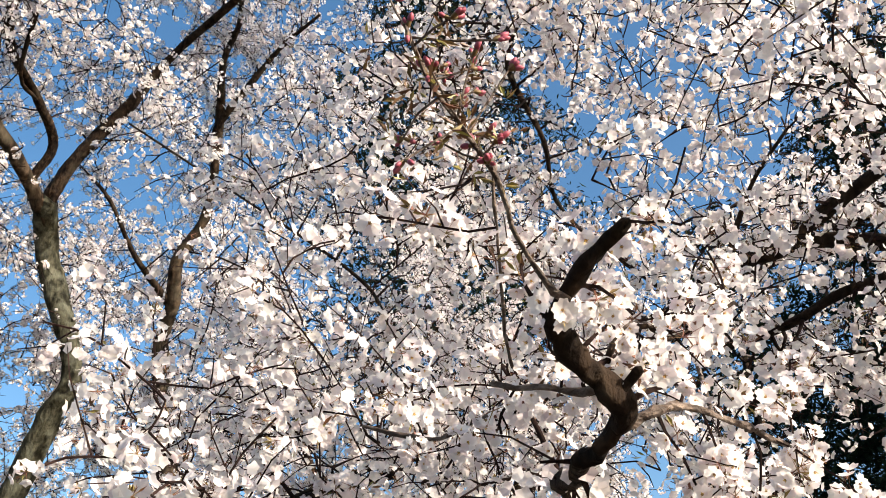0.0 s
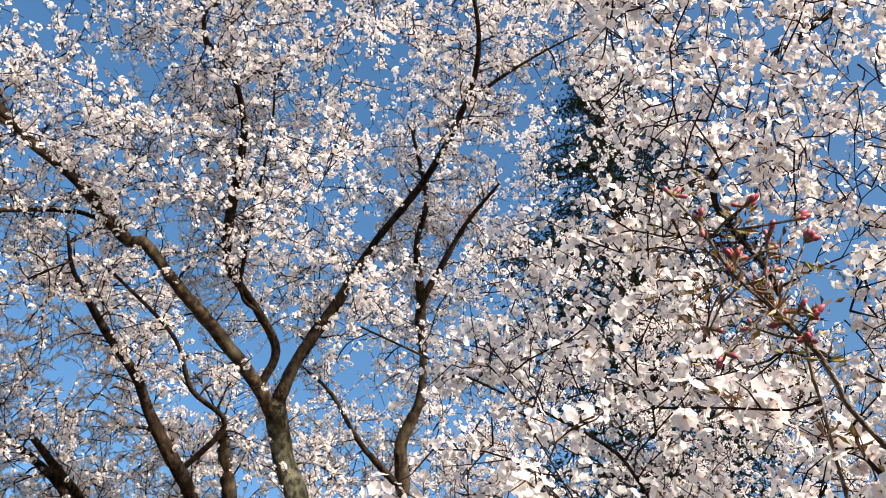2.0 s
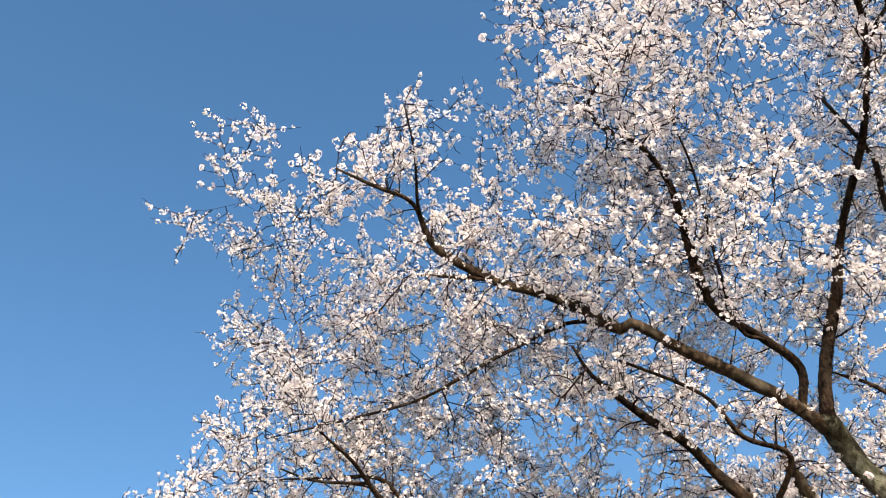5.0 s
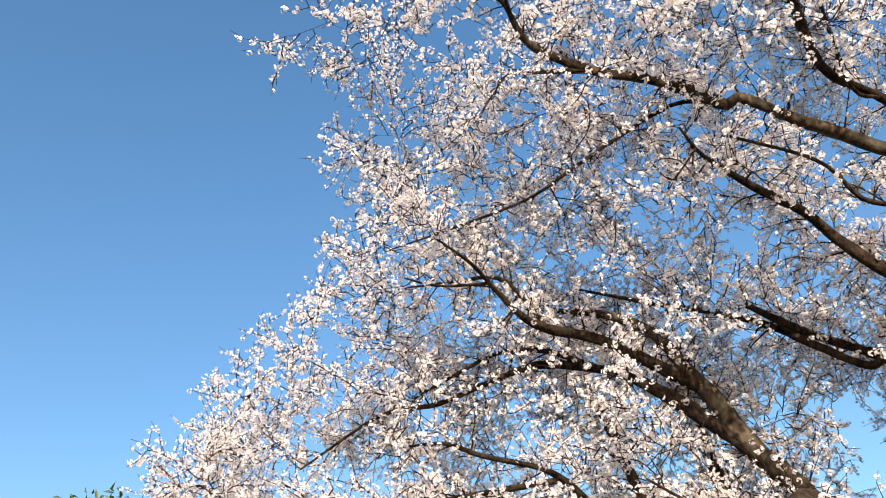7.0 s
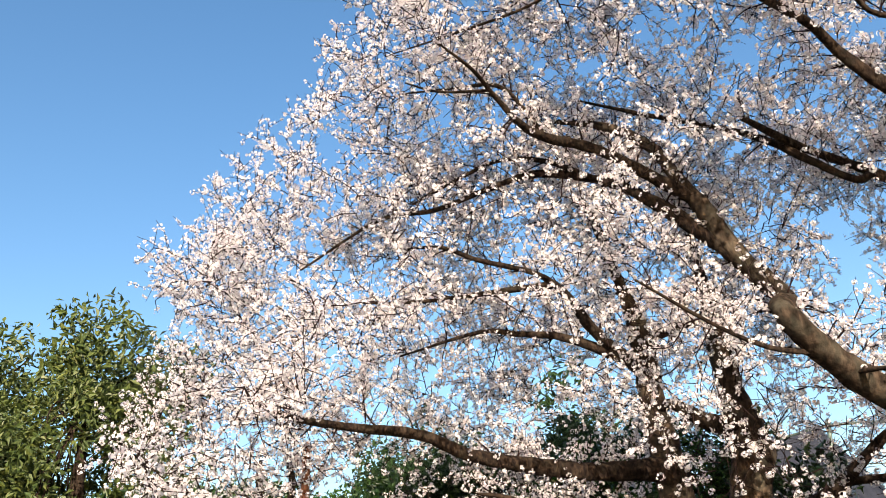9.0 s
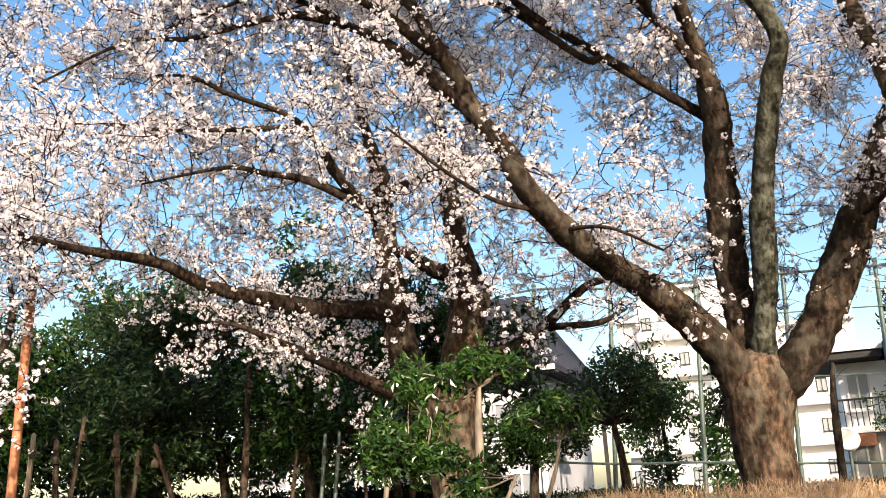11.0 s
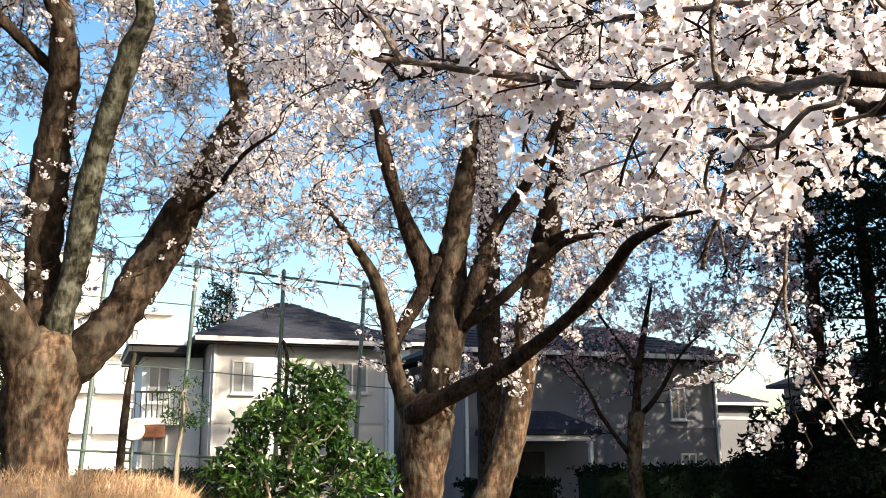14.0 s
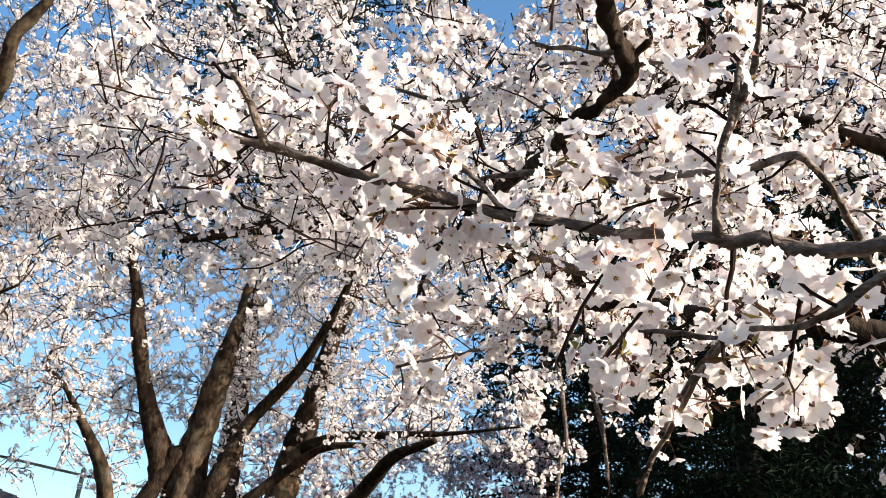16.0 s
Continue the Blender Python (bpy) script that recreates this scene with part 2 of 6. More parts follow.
def frames_along(c):
    t = np.gradient(c, axis=0)
    t /= np.linalg.norm(t, axis=1)[:, None] + 1e-9
    ref = np.array([0.31, 0.17, 0.93]) if abs(t[0] @ np.array([0.31, 0.17, 0.93])) < 0.9 else np.array([0.9, 0.3, 0.1])
    a = np.cross(t, ref)
    a /= np.linalg.norm(a, axis=1)[:, None] + 1e-9
    return t, a, np.cross(t, a)


def tube(heap, curve, sides=8, knots=0.0, slot=0, rng=None):
    """A tapered round branch along a curve of (x, y, z, r), with uneven girth."""
    c, r = curve[:, :3], curve[:, 3].copy()
    t, a, b = frames_along(c)
    n = len(c)
    ang = np.linspace(0, 2 * np.pi, sides, endpoint=False)
    rr = np.repeat(r[:, None], sides, 1)
    if knots:
        rr = rr * (1 + knots * (rng.random((n, sides)) - 0.5) + knots * 0.7 * np.sin(np.linspace(0, 1, n) * n * 0.35 + rng.random() * 6)[:, None] * 0.5
                   + knots * 0.6 * np.sin(ang * 2 + rng.random() * 6 + np.linspace(0, 3, n)[:, None]))
    v = c[:, None] + a[:, None] * (np.cos(ang)[None, :, None] * rr[..., None]) + b[:, None] * (np.sin(ang)[None, :, None] * rr[..., None])
    v = np.vstack([v.reshape(-1, 3), c[:1], c[-1:] + t[-1:] * r[-1]])
    f = []
    i = np.arange(n - 1)[:, None] * sides
    j = np.arange(sides)[None]
    k = (j + 1) % sides
    quads = np.stack([i + j, i + k, i + sides + k, i + sides + j], -1).reshape(-1, 4)
    tris = np.vstack([quads[:, [0, 1, 2]], quads[:, [0, 2, 3]]])
    e0, e1 = n * sides, n * sides + 1
    if sides < 5:
        heap.put(v[:-2], tris, slot)
        return
    caps = [(e0, (s + 1) % sides, s) for s in range(sides)] + [(e1, (n - 1) * sides + s, (n - 1) * sides + (s + 1) % sides) for s in range(sides)]
    heap.put(v, np.vstack([tris, np.array(caps)]), slot)


def rotations(n, rng, up=0.0):
    """n turning matrices whose z axis points anywhere, drawn upwards by up."""
    z = rng.normal(size=(n, 3))
    z /= np.linalg.norm(z, axis=1)[:, None]
    z[:, 2] += up
    z /= np.linalg.norm(z, axis=1)[:, None]
    x = np.cross(z, rng.normal(size=(n, 3)))
    x /= np.linalg.norm(x, axis=1)[:, None]
    return np.stack([x, np.cross(z, x), z], 2)


def ground_height(x, y):
    lean = 0.35 - 0.075 * max(-9.0, min(11.0, x))
    near = max(0.0, min(1.0, (y - 2.0) / 7.0))
    return lean * near * near * (3 - 2 * near) + 0.04 * noise.noise((x * 0.35, y * 0.35, 0.0))


# ---- flowers ----
def flower(rng, radius, detail):
    """One open five-petalled blossom that looks along z. Returns corners, triangles and slots (petal 0, stalk 1, stamen 2)."""
    v, f, s = [], [], []
    cup = rng.uniform(0.15, 0.55)
    turn = rng.uniform(0, 6.3)
    if detail == 0:
        for i in range(4):
            a = turn + i * 1.5708 + rng.uniform(-0.3, 0.3)
            r = radius * rng.uniform(0.85, 1.15)
            v.append((r * math.cos(a), r * math.sin(a), radius * (cup if i % 2 else 0.1)))
        return v, [(0, 1, 2), (0, 2, 3)], [0, 0]
    if detail == 1:
        v.append((0, 0, 0.02 * radius))
        for i in range(10):
            a = turn + i * 0.6283 + rng.uniform(-0.05, 0.05)
            r = radius * (0.8 if i % 2 else 1.02) * rng.uniform(0.92, 1.06)
            wide = 0.62 if i % 2 else 1.0
            v.append((r * math.cos(a), r * math.sin(a), radius * cup * wide * rng.uniform(0.8, 1.15)))
        return v, [(0, 1 + i, 1 + (i + 1) % 10) for i in range(10)], [0] * 10
    for i in range(5):
        a = turn + i * 1.2566 + rng.uniform(-0.06, 0.06)
        ca, sa = math.cos(a), math.sin(a)
        lift = cup + rng.uniform(-0.08, 0.08)
        n = len(v)
        shape = [(0.04, 0, 0), (0.52, 0.50, 0.5), (0.5, 0, 0.34), (0.52, -0.50, 0.5), (0.97, 0.32, 1.0), (0.9, 0, 0.86), (0.97, -0.32, 1.0)]
        faces = [(0, 2, 1), (0, 3, 2), (1, 2, 5), (1, 5, 4), (2, 3, 5), (3, 6, 5)]
        for u, w, h in shape:
            u, w, h = u * radius, w * radius, h * radius * lift + rng.uniform(-0.03, 0.03) * radius
            v.append((u * ca - w * sa, u * sa + w * ca, h))
        f += [tuple(n + q for q in t) for t in faces]
        s += [0] * len(faces)
    if detail == 2:
        for i in range(9):
            a, h = rng.uniform(0, 6.3), rng.uniform(0.25, 0.45) * radius
            o, w = rng.uniform(0.12, 0.35) * radius, 0.035 * radius
            n = len(v)
            v += [(w * math.cos(a + 1.57), w * math.sin(a + 1.57), 0.02 * radius), (-w * math.cos(a + 1.57), -w * math.sin(a + 1.57), 0.02 * radius),
                  (o * math.cos(a), o * math.sin(a), h)]
            f.append((n, n + 1, n + 2))
            s.append(2)
        n = len(v)
        v.append((0, 0, 0.06 * radius))
        for i in range(5):
            v.append((0.16 * radius * math.cos(i * 1.2566), 0.16 * radius * math.sin(i * 1.2566), 0.035 * radius))
        f += [(n, n + 1 + i, n + 1 + (i + 1) % 5) for i in range(5)]
        s += [1] * 5
    return v, f, s


def umbel(rng, count, radius, stalk, detail):
    """A cluster of blossoms on stalks that spring from one point; it hangs round the z axis."""
    V, F, S = [], [], []
    for i in range(count):
        z = rng.normal(size=3)
        z[2] = z[2] * 0.8 + 0.3
        z /= np.linalg.norm(z)
        x = np.cross(z, rng.normal(size=3))
        x /= np.linalg.norm(x)
        m = np.stack([x, np.cross(z, x), z], 1)
        v, f, s = flower(rng, radius * rng.uniform(0.85, 1.1), detail)
        tip = z * stalk * rng.uniform(0.7, 1.2)
        n = len(V)
        V += list(np.asarray(v) @ m.T + tip)
        F += [tuple(n + q for q in t) for t in f]
        S += s
        if not detail and i % 3:
            continue
        n = len(V)
        w = x * (0.0011 if detail else 0.004)
        w2 = np.cross(z, x) * (0.0011 if detail else 0.002)
        V += [w, -w, tip] if detail else [w + tip * 0.9, tip * 0.9 - w, tip * 1.5]
        F += [(n, n + 1, n + 2)]
        S += [1]
        if detail == 2:
            n = len(V)
            k = tip - z * radius * 0.35
            V += [k, tip + w * 3, tip - w * 1.5 + w2 * 3, tip - w * 1.5 - w2 * 3]
            F += [(n, n + 1, n + 2), (n, n + 2, n + 3), (n, n + 3, n + 1)]
            S += [1, 1, 1]
    return np.array(V), np.array(F), np.array(S)


def templates(seed, n, counts, radius, stalk, detail):
    rng = np.random.default_rng(seed)
    return [umbel(rng, int(rng.integers(*counts)), radius, stalk, detail) for _ in range(n)]


FAR_UMBELS = templates(3, 20, (9, 14), 0.0168, 0.030, 0)
FINE_UMBELS = templates(13, 20, (6, 10), 0.0150, 0.024, 0)
MID_UMBELS = templates(4, 14, (6, 10), 0.0158, 0.030, 1)
NEAR_UMBELS = templates(5, 16, (5, 9), 0.0155, 0.029, 2)


def scatter(heap, kinds, places, rng, up=0.1, size=(0.8, 1.2)):
    places = np.asarray(places)
    which = rng.integers(0, len(kinds), len(places))
    for k, (v, f, s) in enumerate(kinds):
        p = places[which == k]
        if not len(p):
            continue
        m = rotations(len(p), rng, up) * rng.uniform(*size, len(p))[:, None, None]
        vv = np.einsum("nij,vj->nvi", m, v) + p[:, None]
        ff = f[None] + (np.arange(len(p)) * len(v))[:, None, None]
        heap.put(vv.reshape(-1, 3), ff.reshape(-1, 3), np.tile(s, len(p)))


def leaf_template(length, width, fold=0.25):
    v = np.array([(0, 0, 0), (length * 0.5, width * 0.5, fold * width), (length, 0, -0.1 * length), (length * 0.5, -width * 0.5, fold * width)])
    return v, np.array([(0, 1, 2), (0, 2, 3)]), np.array([0, 0])


def tuft(rng, count):
    """A spray of narrow young leaves and bud scales that spring from one point."""
    v, f = [], []
    for m in rotations(count, rng, 0.7):
        lv, lf, _ = leaf_template(rng.uniform(0.012, 0.026), rng.uniform(0.004, 0.007))
        f += [tuple(len(v) + q for q in t) for t in lf]
        v += list(lv @ m[:, [2, 0, 1]].T + m[:, 2] * rng.uniform(0.0, 0.02))
    return np.array(v), np.array(f), np.zeros(len(f), int)


TUFTS = [tuft(np.random.default_rng(90 + i), 7) for i in range(6)]


# ---- cherry trees ----
def offshoots(curve, rng, reach, spacing, lift, thick=0.14, first=0.12, aim=0.45):
    """Side branches that leave a limb."""
    seg = np.linalg.norm(np.diff(curve[:, :3], axis=0), axis=1)
    run = np.concatenate([[0], np.cumsum(seg)])
    total = run[-1]
    t, a, b = frames_along(curve[:, :3])
    out = []
    s = total * first + spacing * rng.random()
    while s < total:
        i = min(int(np.searchsorted(run, s)), len(curve) - 1)
        r = curve[i, 3]
        s += spacing * rng.uniform(0.6, 1.4)
        if r > thick:
            continue
        ang = rng.uniform(0, 6.283)
        d = t[i] * aim * rng.uniform(0.4, 1.6) + (a[i] * math.cos(ang) + b[i] * math.sin(ang)) * 0.9
        d[2] += lift
        d /= np.linalg.norm(d)
        length = reach * rng.uniform(0.4, 1.15) * (1 - 0.3 * s / total)
        n = 6
        p, pts = curve[i, :3].copy(), []
        r0 = min(r * 0.45, 0.006 + 0.011 * length)
        for k in range(n):
            pts.append((*p, max(r0 * (1 - k / n), 0.0022)))
            d = d + rng.normal(size=3) * 0.22
            d[2] -= 0.03
            d /= np.linalg.norm(d)
            p = p + d * length / (n - 1)
        out.append(np.array(pts))
    return out


# About where the camera stands; boughs and blossom are fitted to this view.
CAMERA_EYE = np.array([0.2, 0.25, 1.75])
# Crown outline in the camera's view: height angles, then bearings.
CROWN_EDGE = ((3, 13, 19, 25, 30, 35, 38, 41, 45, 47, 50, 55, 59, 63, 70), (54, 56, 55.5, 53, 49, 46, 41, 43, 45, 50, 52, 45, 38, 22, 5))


class Style:
    """How side branches, twigs and flowers sit on a limb."""

    def __init__(self, umbels, spacing=0.12, twig_gap=0.08, twig_len=(0.14, 0.5), flower_gap=0.135, lift=0.2, size=(0.7, 1.35), thin=0.0, back=0.0, girth=0.0044, bunch=1, clear=2.4, sides=12, step=0.09, spread=0.014):
        self.umbels, self.spacing, self.twig_gap, self.twig_len, self.flower_gap = umbels, spacing, twig_gap, twig_len, flower_gap
        self.lift, self.size, self.thin, self.back, self.clear, self.sides, self.step, self.spread, self.girth, self.bunch = lift, size, thin, back, clear, sides, step, spread, girth, bunch


FAR = Style(FAR_UMBELS)
FINE = Style(FINE_UMBELS, flower_gap=0.085, twig_gap=0.068, girth=0.0046)
AIRY = Style(FAR_UMBELS, girth=0.004)
BRIGHT = Style(FAR_UMBELS, flower_gap=0.075, bunch=1, spacing=0.1, girth=0.004)
SPARSE = Style(FAR_UMBELS, thin=0.45)
MID = Style(MID_UMBELS, spacing=0.12, twig_gap=0.08, twig_len=(0.1, 0.32), flower_gap=0.115, bunch=1, size=(0.8, 1.2), clear=2.0, sides=8, step=0.05, girth=0.0024, spread=0.02)
NEAR = Style(NEAR_UMBELS, spacing=0.055, twig_gap=0.05, twig_len=(0.05, 0.15), flower_gap=0.075, bunch=1, size=(0.8, 1.15), clear=0.8, sides=10, step=0.012, spread=0.014, girth=0.0016)
BEHIND = Style(NEAR_UMBELS, spacing=0.065, twig_gap=0.055, twig_len=(0.05, 0.14), flower_gap=0.08, bunch=1, size=(0.8, 1.15), clear=0.8, sides=10, step=0.012, back=1.0, spread=0.014, girth=0.0016)


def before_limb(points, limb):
    """True for the points that would hide a thick limb from the camera; used to fit the blossom to its view."""
    lr = limb[:, :3] - CAMERA_EYE
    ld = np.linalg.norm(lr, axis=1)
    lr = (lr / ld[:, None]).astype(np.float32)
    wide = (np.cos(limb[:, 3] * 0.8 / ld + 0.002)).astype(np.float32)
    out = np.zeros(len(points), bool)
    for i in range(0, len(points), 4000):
        pr = points[i:i + 4000] - CAMERA_EYE
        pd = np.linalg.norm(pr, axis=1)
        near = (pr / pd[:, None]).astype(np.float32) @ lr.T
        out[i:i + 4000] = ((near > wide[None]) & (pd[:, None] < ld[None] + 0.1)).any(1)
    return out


def cherry_tree(label, seed, limbs, style, fill=(), bark=BARK, twig_bark=TWIG, petal=PETAL, group="cherry trees in blossom"):
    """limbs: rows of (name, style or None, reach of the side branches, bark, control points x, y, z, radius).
    fill: rows of (camera bearing from, to, height angle from, to, distance from, to, number, style, reach): boughs that
    fill out the crown as the camera sees it."""
    rng = np.random.default_rng(seed)
    tree = thing("cherry_tree", label, "tree", group)
    wood, bloom = Heap(), {}
    rows, skeleton = [], []
    for name, st, reach, limb_bark, points in limbs:
        st = st or style
        c = spline(points, st.step)
        if st.sides == 10:
            bend = np.arange(0, len(c) + 3, 2)
            for k in range(3):
                c[1:, k] += np.interp(np.arange(1, len(c)), bend, rng.normal(size=len(bend))) * c[1:, 3] * 0.34
            c[:, 3] *= 0.72 + 0.38 * np.interp(np.arange(len(c)), bend, rng.random(len(bend)) ** 2)
        if name == "limb" and st.sides == 12:
            c[:, 3] *= 1 - np.interp(c[:, 3], (0.08, 0.2), (0.26, 0.07)) * np.interp(c[:, 2], (4.0, 6.5), (0.1, 1.0))
        # Trunks take the sunlit bark colour, limbs the ones darkened for shade.
        rows.append((name, st, reach, limb_bark or (TRUNK if name == "trunk" else bark if c[0, 3] > 0.17 else BOUGH), c))
        if len(c) > 3:
            skeleton.append(c[len(c) // 3:])
    # Boughs placed by camera bearing, mostly just behind the limbs in view.
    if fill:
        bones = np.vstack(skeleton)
        rays = bones[:, :3] - CAMERA_EYE
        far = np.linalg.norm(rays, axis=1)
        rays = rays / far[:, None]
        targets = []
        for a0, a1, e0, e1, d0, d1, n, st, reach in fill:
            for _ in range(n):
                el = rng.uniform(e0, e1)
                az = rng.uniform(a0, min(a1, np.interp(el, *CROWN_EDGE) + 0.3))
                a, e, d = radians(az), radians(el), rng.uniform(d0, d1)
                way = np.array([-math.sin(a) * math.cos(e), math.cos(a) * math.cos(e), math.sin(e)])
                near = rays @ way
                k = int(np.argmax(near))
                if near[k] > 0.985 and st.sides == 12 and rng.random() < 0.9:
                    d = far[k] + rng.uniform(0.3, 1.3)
                targets.append((CAMERA_EYE + d * way, st, reach))
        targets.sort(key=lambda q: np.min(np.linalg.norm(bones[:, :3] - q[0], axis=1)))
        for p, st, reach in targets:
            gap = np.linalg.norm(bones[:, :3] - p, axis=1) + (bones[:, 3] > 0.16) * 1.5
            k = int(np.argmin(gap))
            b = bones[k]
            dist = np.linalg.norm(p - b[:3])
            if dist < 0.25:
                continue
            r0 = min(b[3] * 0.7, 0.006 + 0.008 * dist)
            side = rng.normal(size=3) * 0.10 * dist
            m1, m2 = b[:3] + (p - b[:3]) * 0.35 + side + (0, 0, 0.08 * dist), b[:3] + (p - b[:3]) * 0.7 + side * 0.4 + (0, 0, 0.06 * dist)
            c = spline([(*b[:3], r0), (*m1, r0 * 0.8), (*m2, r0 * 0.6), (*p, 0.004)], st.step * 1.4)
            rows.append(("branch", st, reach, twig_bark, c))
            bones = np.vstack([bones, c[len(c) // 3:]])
    for name, st, reach, limb_bark, c in rows:
        h = Heap()
        tube(h, c, 6 if name == "branch" else st.sides, knots=0.42 if st.sides == 10 else 0.1 if name == "trunk" else 0.2, rng=rng)
        part(name, h.mesh(name, [limb_bark], True), tree)
        if reach <= 0:
            continue
        for br in offshoots(c, rng, reach, st.spacing, st.lift, first=0.05 if name == "branch" else 0.12):
            # Side branches fold away from the camera so limbs stay visible.
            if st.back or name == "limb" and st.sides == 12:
                away = br[0, :3] - CAMERA_EYE
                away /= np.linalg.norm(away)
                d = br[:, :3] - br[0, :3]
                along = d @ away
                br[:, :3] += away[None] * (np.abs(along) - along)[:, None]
            if np.min(np.linalg.norm(br[:, :3] - CAMERA_EYE, axis=1)) < st.clear:
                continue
            br[:, 3] = np.maximum(br[:, 3], st.girth * 1.3)
            tube(wood, br, 4)
            shoots = offshoots(br, rng, rng.uniform(*st.twig_len) * 1.3, st.twig_gap, st.lift * 0.6, first=0.12, aim=0.6)
            for tw in shoots:
                tw[:, 3] = st.girth * np.linspace(1.15, 0.6, len(tw))
                tube(wood, tw[[0, 5]] if st.girth > 0.003 and np.linalg.norm(tw[5, :3] - tw[0, :3]) < 0.28 else tw[[0, 3, 5]], 3)
            for line, start in [(br, 0.25)] + [(x, 0.1) for x in shoots]:
                seg = np.linalg.norm(np.diff(line[:, :3], axis=0), axis=1)
                run = np.concatenate([[0], np.cumsum(seg)])
                at = np.arange(run[-1] * start + st.flower_gap * rng.random(), run[-1] * (0.96 if st.sides == 12 else 1.01), st.flower_gap)
                at = at[rng.random(len(at)) > st.thin].repeat(st.bunch)
                pos = np.stack([np.interp(at, run, line[:, k]) for k in range(3)], 1)
                bloom.setdefault(st, []).append(pos + rng.normal(size=pos.shape) * st.spread)
    if wood.n:
        part("twig_mass", wood.mesh("twig_mass", [twig_bark]), tree, "dark fine leafless twigs", "stuff")
    thick = [c[:, :4] for name, st, _, _, c in rows if name in ("limb", "trunk") and st.sides == 12]
    thick = np.vstack(thick) if thick else np.zeros((0, 4))
    thick = thick[thick[:, 3] > 0.035]
    for st, places in bloom.items():
        pts = np.concatenate(places)
        pts = pts[np.linalg.norm(pts - CAMERA_EYE, axis=1) > st.clear]
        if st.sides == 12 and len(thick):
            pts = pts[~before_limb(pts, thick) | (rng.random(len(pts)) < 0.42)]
        h = Heap()
        scatter(h, st.umbels, pts, rng, 0.15, st.size)
        part("blossom", h.mesh("blossom", [petal, STALK, STAMEN]), tree, "white to pale pink open blossoms", "stuff")
        if st.girth < 0.004:
            h = Heap()
            scatter(h, TUFTS, pts[rng.random(len(pts)) < 0.4], rng, 0.4, (0.7, 1.3))
            part("young_foliage", h.mesh("young_foliage", [SPROUT]), tree, "tiny bronze-green young leaves", "stuff")
    return tree


# ---- ground ----
def build_ground():
    xs = np.concatenate([[-900, -400, -150, -70, -40], np.linspace(-28, 28, 90), [40, 70, 150, 400, 900]])
    ys = np.concatenate([[-900, -400, -150, -60, -30], np.linspace(-14, 45, 95), [60, 90, 150, 400, 900]])
    v = [(x, y, ground_height(x, y)) for y in ys for x in xs]
    n = len(xs)
    f = [(j * n + i, j * n + i + 1, (j + 1) * n + i + 1, (j + 1) * n + i) for j in range(len(ys) - 1) for i in range(n - 1)]
    tagged(new("ground", mesh_from("ground", v, f, [EARTH], None, True)), "bare brown earth with leaf litter under the trees", "ground", kind="structure")


build_ground()


# ---- houses ----
def window(parent, x, y, z, w, h, frame_mat=PAINT):
    """A window in a wall that faces the camera side, its middle at (x, z), the wall's face at y."""
    fr = bmesh.new()
    t = 0.06
    for a in ((x - w / 2 - t, z - h / 2 - t, x + w / 2 + t, z - h / 2), (x - w / 2 - t, z + h / 2, x + w / 2 + t, z + h / 2 + t),
              (x - w / 2 - t, z - h / 2, x - w / 2, z + h / 2), (x + w / 2, z - h / 2, x + w / 2 + t, z + h / 2), (x - 0.025, z - h / 2, x + 0.025, z + h / 2)):
        box(a[0], y - 0.07, a[1], a[2], y - 0.004, a[3], fr)
    win = bm_part("window", fr, frame_mat, parent)
    bm_part("pane", box(x - w / 2, y - 0.03, z - h / 2, x + w / 2, y - 0.006, z + h / 2), GLASS, win)
    bm_part("sill", box(x - w / 2 - 0.1, y - 0.14, z - h / 2 - 0.12, x + w / 2 + 0.1, y - 0.004, z - h / 2 - t), frame_mat, win)
    return win


def hip_roof(x0, y0, x1, y1, z, rise, inset, thick=0.16):
    """A hipped roof over a rectangle; inset: how far the ridge's ends lie inside."""
    bm = bmesh.new()
    ym = (y0 + y1) / 2
    top = [(x0, y0, z + thick), (x1, y0, z + thick), (x1, y1, z + thick), (x0, y1, z + thick), (x0 + inset, ym, z + rise), (x1 - inset, ym, z + rise)]
    low = [(x0, y0, z), (x1, y0, z), (x1, y1, z), (x0, y1, z)]
    t = [bm.verts.new(p) for p in top]
    b = [bm.verts.new(p) for p in low]
    for q in ((t[0], t[1], t[5], t[4]), (t[1], t[2], t[5]), (t[2], t[3], t[4], t[5]), (t[3], t[0], t[4]), tuple(b)):
        bm.faces.new(q)
    for i in range(4):
        bm.faces.new((b[i], b[(i + 1) % 4], t[(i + 1) % 4], t[i]))
    bmesh.ops.recalc_face_normals(bm, faces=bm.faces)
    return bm


def tile_rows(parent, x0, x1, y0, z0, ym, z1, inset, rows):
    """Courses of roof tiles on the front slope, each a step of its own."""
    for i in range(rows):
        a, b = i / rows, (i + 1) / rows
        ya, yb = y0 + (ym - y0) * a, y0 + (ym - y0) * b
        za, zb = z0 + (z1 - z0) * a, z0 + (z1 - z0) * b
        bm = bmesh.new()
        c = [bm.verts.new(p) for p in ((x0 + inset * a, ya, za + 0.05), (x1 - inset * a, ya, za + 0.05), (x1 - inset * b, yb, zb + 0.012), (x0 + inset * b, yb, zb + 0.012),
                                       (x0 + inset * a, ya, za), (x1 - inset * a, ya, za))]
        bm.faces.new((c[0], c[1], c[2], c[3]))
        bm.faces.new((c[4], c[5], c[1], c[0]))
        bm_part("tile_course", bm, ROOF, parent)


